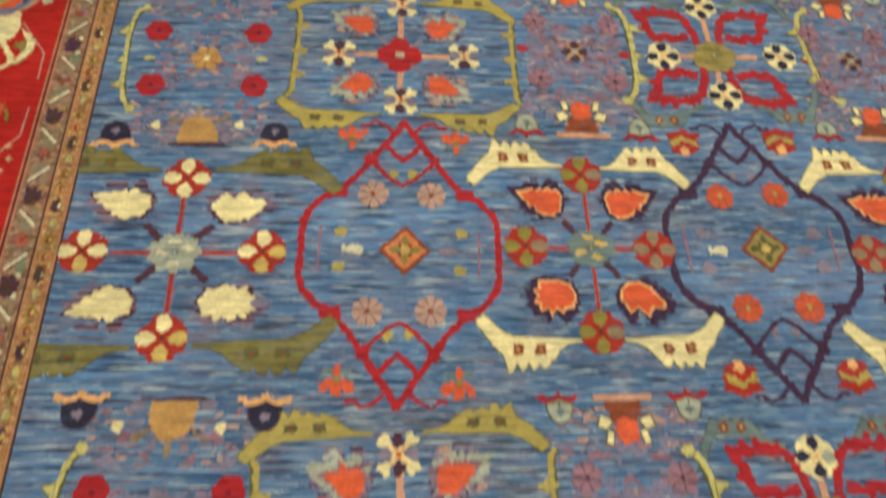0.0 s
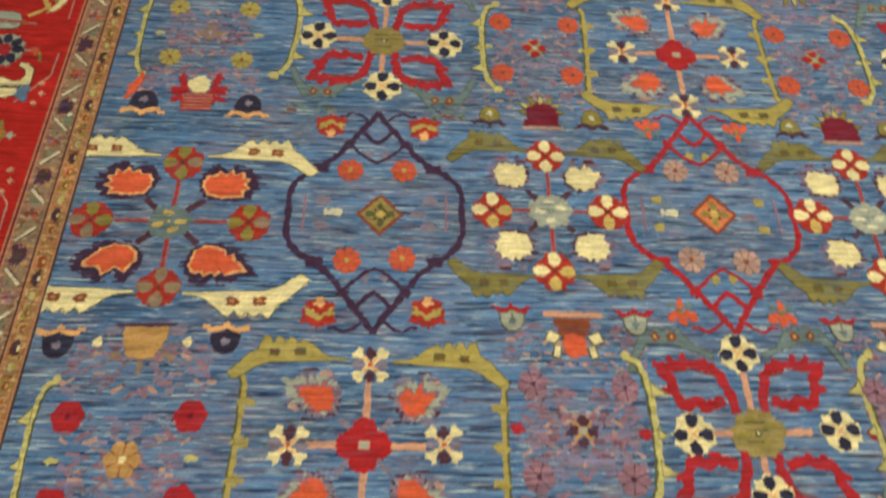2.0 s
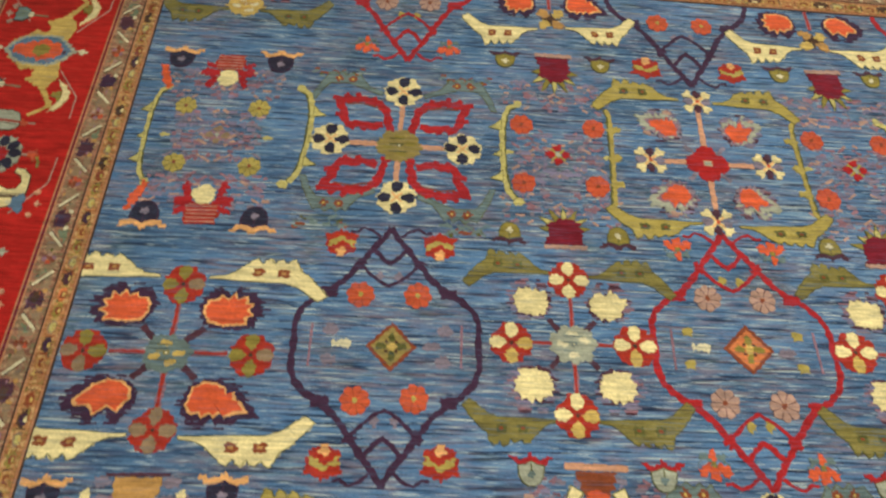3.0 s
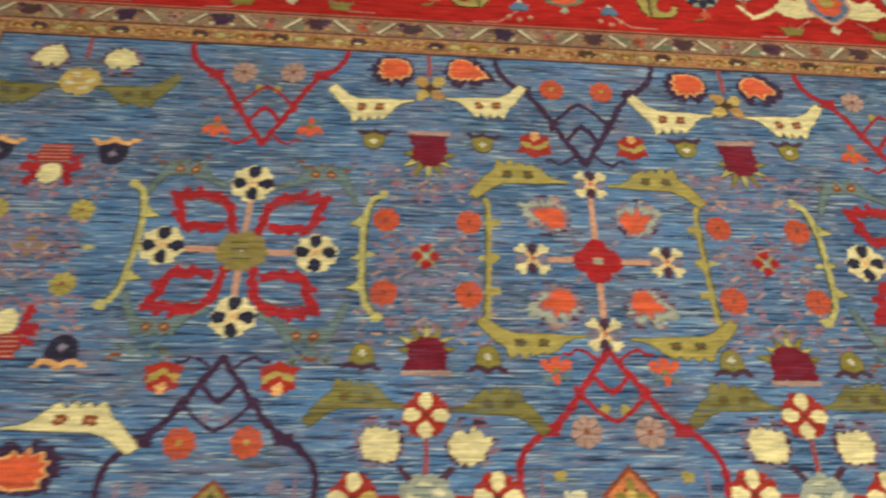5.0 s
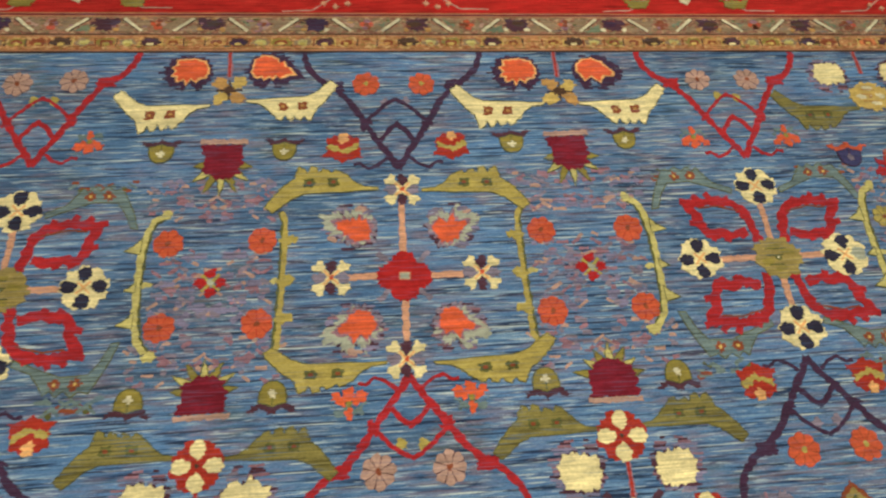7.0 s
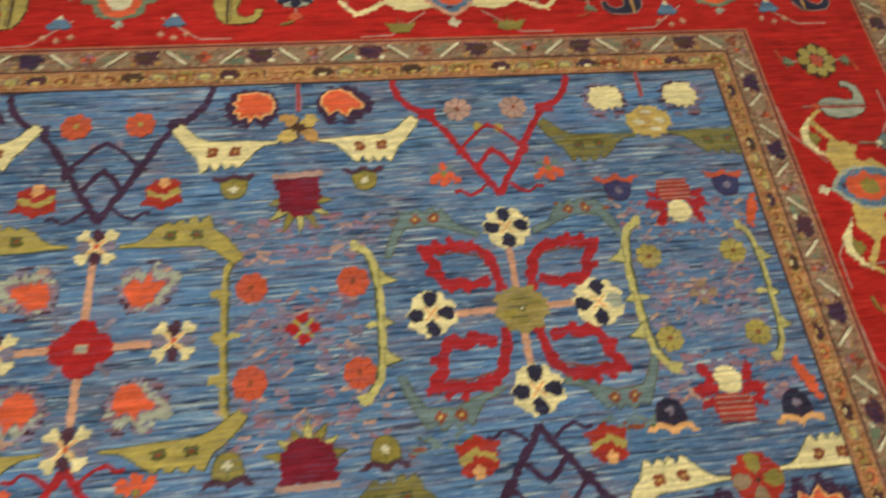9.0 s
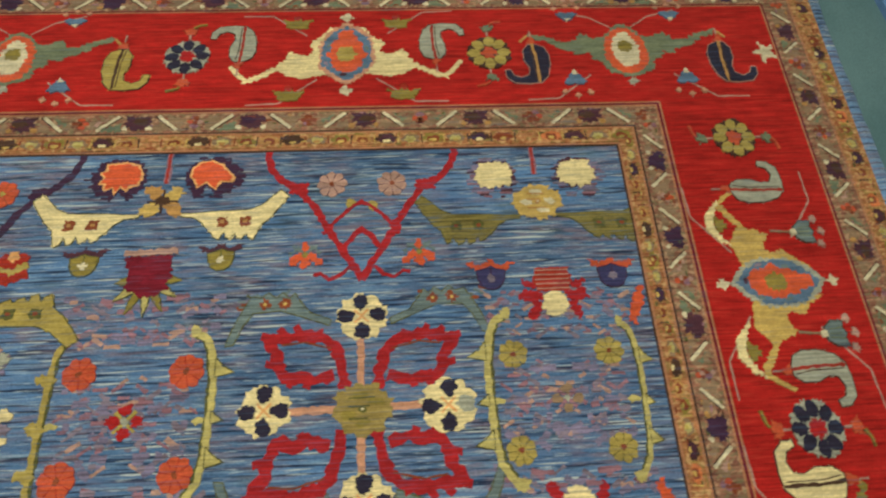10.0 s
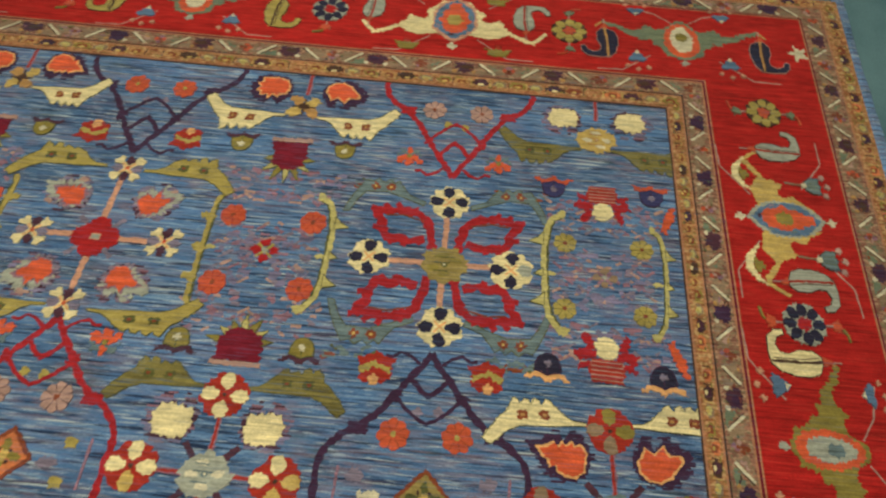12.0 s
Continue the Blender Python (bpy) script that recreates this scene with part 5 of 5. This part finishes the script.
for place, q in ((right, 1), (left, -1)):
    for v in SIDE_STOPS[::2]:
        for d in (0.118, -0.118):
            place("hook", "hook_leaf", "cream hooked leaf", q * v + d, -0.088, 1, 1)
    for e in (1, -1):
        place("fl_yellow", "eight_petal_flower", "olive eight-petal flower", e * 1.775, 0.004)
        place("boot_grey", "paisley_boot", "curled grey paisley leaf", e * 1.660, 0.02, e * 0.82, -1)
for place in (top, bottom):
    for e in (1, -1):
        place("boot_navy", "paisley_boot", "curled dark paisley leaf", e * 1.345, -0.030, e * 0.82, 1)
        place("star", "star", "ivory leaf star", e * 1.43, -0.005, 1, 1)


# ---------- repeats of the narrow stripes ----------
def stripe(variants, name, label, inner, outer, long_x, long_y):
    """Repeats along the four sides of the stripe that lies between two outlines."""
    for i, s in ((3, 1), (1, -1)):
        y = (inner[i] + outer[i]) / 2
        n = round((outer[2] - outer[0] - 0.04) / long_x)
        for k in range(n):
            x = outer[0] + 0.02 + (outer[2] - outer[0] - 0.04) * (k + 0.5) / n
            part(name, rng.choice(variants), rug, label, Matrix.Translation((*lean(x, y), TOP)) @ Matrix.Rotation(-0.018, 4, "Z") @ Matrix.Diagonal((rng.choice((1, -1)), s, 1, 1)))
    for i, s in ((2, 1), (0, -1)):
        x = (inner[i] + outer[i]) / 2
        n = round((inner[3] - inner[1]) / long_y)
        for k in range(n):
            y = inner[1] + (inner[3] - inner[1]) * (k + 0.5) / n
            part(name, rng.choice(variants), rug, label, Matrix.Translation((*lean(x, y), TOP)) @ Matrix.Rotation(-s * math.pi / 2 - (0.06 if s > 0 and y > 0.8 else 0.0), 4, "Z") @ Matrix.Diagonal((rng.choice((1, -1)) * long_y / long_x, 0.9 * abs(outer[i] - inner[i]) / abs(outer[3] - inner[3]), 1, 1)))


Z = some(guard_unit, 10, 0.210, ZIG_W - 0.004)
G = some(gold_unit, 10, 0.171, GOLD_W - 0.004)
stripe(G, "bud_repeat", "dark and pale buds", L1, GO, 0.171, 0.128)
stripe(Z, "zigzag_repeat", "purple blocks and pale diagonal leaves", L2, ZI, 0.210, 0.168)
stripe(Z, "zigzag_repeat", "purple blocks and pale diagonal leaves", L5, ZO, 0.210, 0.168)
stripe(G, "bud_repeat", "dark and pale buds", L6, GX, 0.171, 0.128)


# ---------- a second rug on the floor beside it ----------
def rounded_rug():
    ob = tagged(new("folded_rug"), "folded patterned rug with rounded corner and blue edge, on the floor", "rug")
    ob.location = (2.148, 2.334, -0.010)

    def outline(r):
        pts = []
        for i in range(96):
            a = 2 * math.pi * i / 96
            k = (abs(math.cos(a)) ** 9 + abs(math.sin(a)) ** 9) ** (-1 / 9)
            pts.append((r * k * math.cos(a), r * k * math.sin(a)))
        return pts

    def layer(name, r, z0, z1, mat, label=""):
        bm = bmesh.new()
        base = [bm.verts.new((x, y, z0)) for x, y in outline(r)]
        mid = [bm.verts.new((x, y, z1 - 0.006)) for x, y in outline(r)]
        lip = [bm.verts.new((x, y, z1)) for x, y in outline(r - 0.006)]
        for a, b in ((base, mid), (mid, lip)):
            for i in range(96):
                bm.faces.new((a[i], a[(i + 1) % 96], b[(i + 1) % 96], b[i]))
        bm.faces.new(lip)
        bmesh.ops.recalc_face_normals(bm, faces=bm.faces[:])
        me = bpy.data.meshes.new(name)
        bm.to_mesh(me)
        bm.free()
        part(name, me, ob, label, mat=mat)

    layer("edge_cord", 0.402, 0.0, 0.022, wool("wool_blue_cord", srgb(104, 144, 200), 0.16, (150, 186, 224), 0.08), "blue overcast edge cord")
    layer("border", 0.393, 0.010, 0.027, dye("mulberry"), "dark mauve border with pale buds")
    layer("field", 0.355, 0.012, 0.030, wool("wool_pale_ground", srgb(170, 160, 140), 0.5, (110, 100, 130)), "pale patterned ground")
    spots = [daisy(0.03, c, "plum", "ivory", 6).done() for c in ("mauve", "grey", "ivory", "sky")]
    for i in range(26):
        a = i * 2.4
        r = 0.33 * math.sqrt((i + 0.5) / 26)
        part("flower", spots[i % 4], ob, "", Matrix.Translation((r * math.cos(a), r * math.sin(a), 0.030)))
    for i in range(40):
        a = 2 * math.pi * i / 40
        k = (abs(math.cos(a)) ** 9 + abs(math.sin(a)) ** 9) ** (-1 / 9) * 0.372
        part("bud", spots[i % 4], ob, "", Matrix.Translation((k * math.cos(a), k * math.sin(a), 0.027)) @ Matrix.Diagonal((0.4, 0.4, 1, 1)))


rounded_rug()


def rolled_rug(x, y, r, outer, inner, turn, label):
    """A tight roll lying on the floor: a wound sheet with a spiral end and a pale bound edge."""
    ob = tagged(new("rolled_rug"), label, "rug", "rolled rugs on the floor")
    ob.matrix_basis = Matrix.Translation((x, y, r - 0.010)) @ Matrix.Rotation(turn, 4, "Z")
    n, wind, long = 110, 4.0, 0.9
    bm = bmesh.new()
    rows = []
    for i in range(n + 1):
        a = 2 * math.pi * wind * i / n - math.pi / 2
        k = r * (0.22 + 0.76 * i / n)
        bulge = 0.010 * (1 - i / n)
        rows.append([bm.verts.new((u, k * math.cos(a), k * math.sin(a))) for u in (-bulge, 0.004 - bulge, long * 0.5, long)])
    for a, b in zip(rows, rows[1:]):
        for j in range(3):
            bm.faces.new((a[j], a[j + 1], b[j + 1], b[j]))
    bmesh.ops.solidify(bm, geom=bm.faces[:], thickness=0.006)
    me = bpy.data.meshes.new("wound_pile")
    bm.to_mesh(me)
    bm.free()
    part("wound_pile", me, ob, "", mat=dye(outer))
    bm = bmesh.new()
    ringed = [[bm.verts.new((0.002 + 0.004 * math.sin(t), (r - 0.001 + 0.004 * math.cos(t)) * math.cos(a), (r - 0.001 + 0.004 * math.cos(t)) * math.sin(a))) for t in [math.pi / 3 * j for j in range(6)]] for a in [2 * math.pi * i / 40 for i in range(40)]]
    for i in range(40):
        p, q = ringed[i], ringed[(i + 1) % 40]
        for j in range(6):
            bm.faces.new((p[j], p[(j + 1) % 6], q[(j + 1) % 6], q[j]))
    bmesh.ops.recalc_face_normals(bm, faces=bm.faces[:])
    me = bpy.data.meshes.new("edge_cord")
    bm.to_mesh(me)
    bm.free()
    part("edge_cord", me, ob, "pale overcast edge cord", mat=dye(inner))


rolled_rug(1.790, 1.856, 0.048, "maroon", "blush", 0.0, "small rolled red wool rug with pale edge, on the floor")
rolled_rug(1.705, 1.592, 0.048, "navy", "plum", 0.0, "small rolled dark blue wool rug, on the floor")
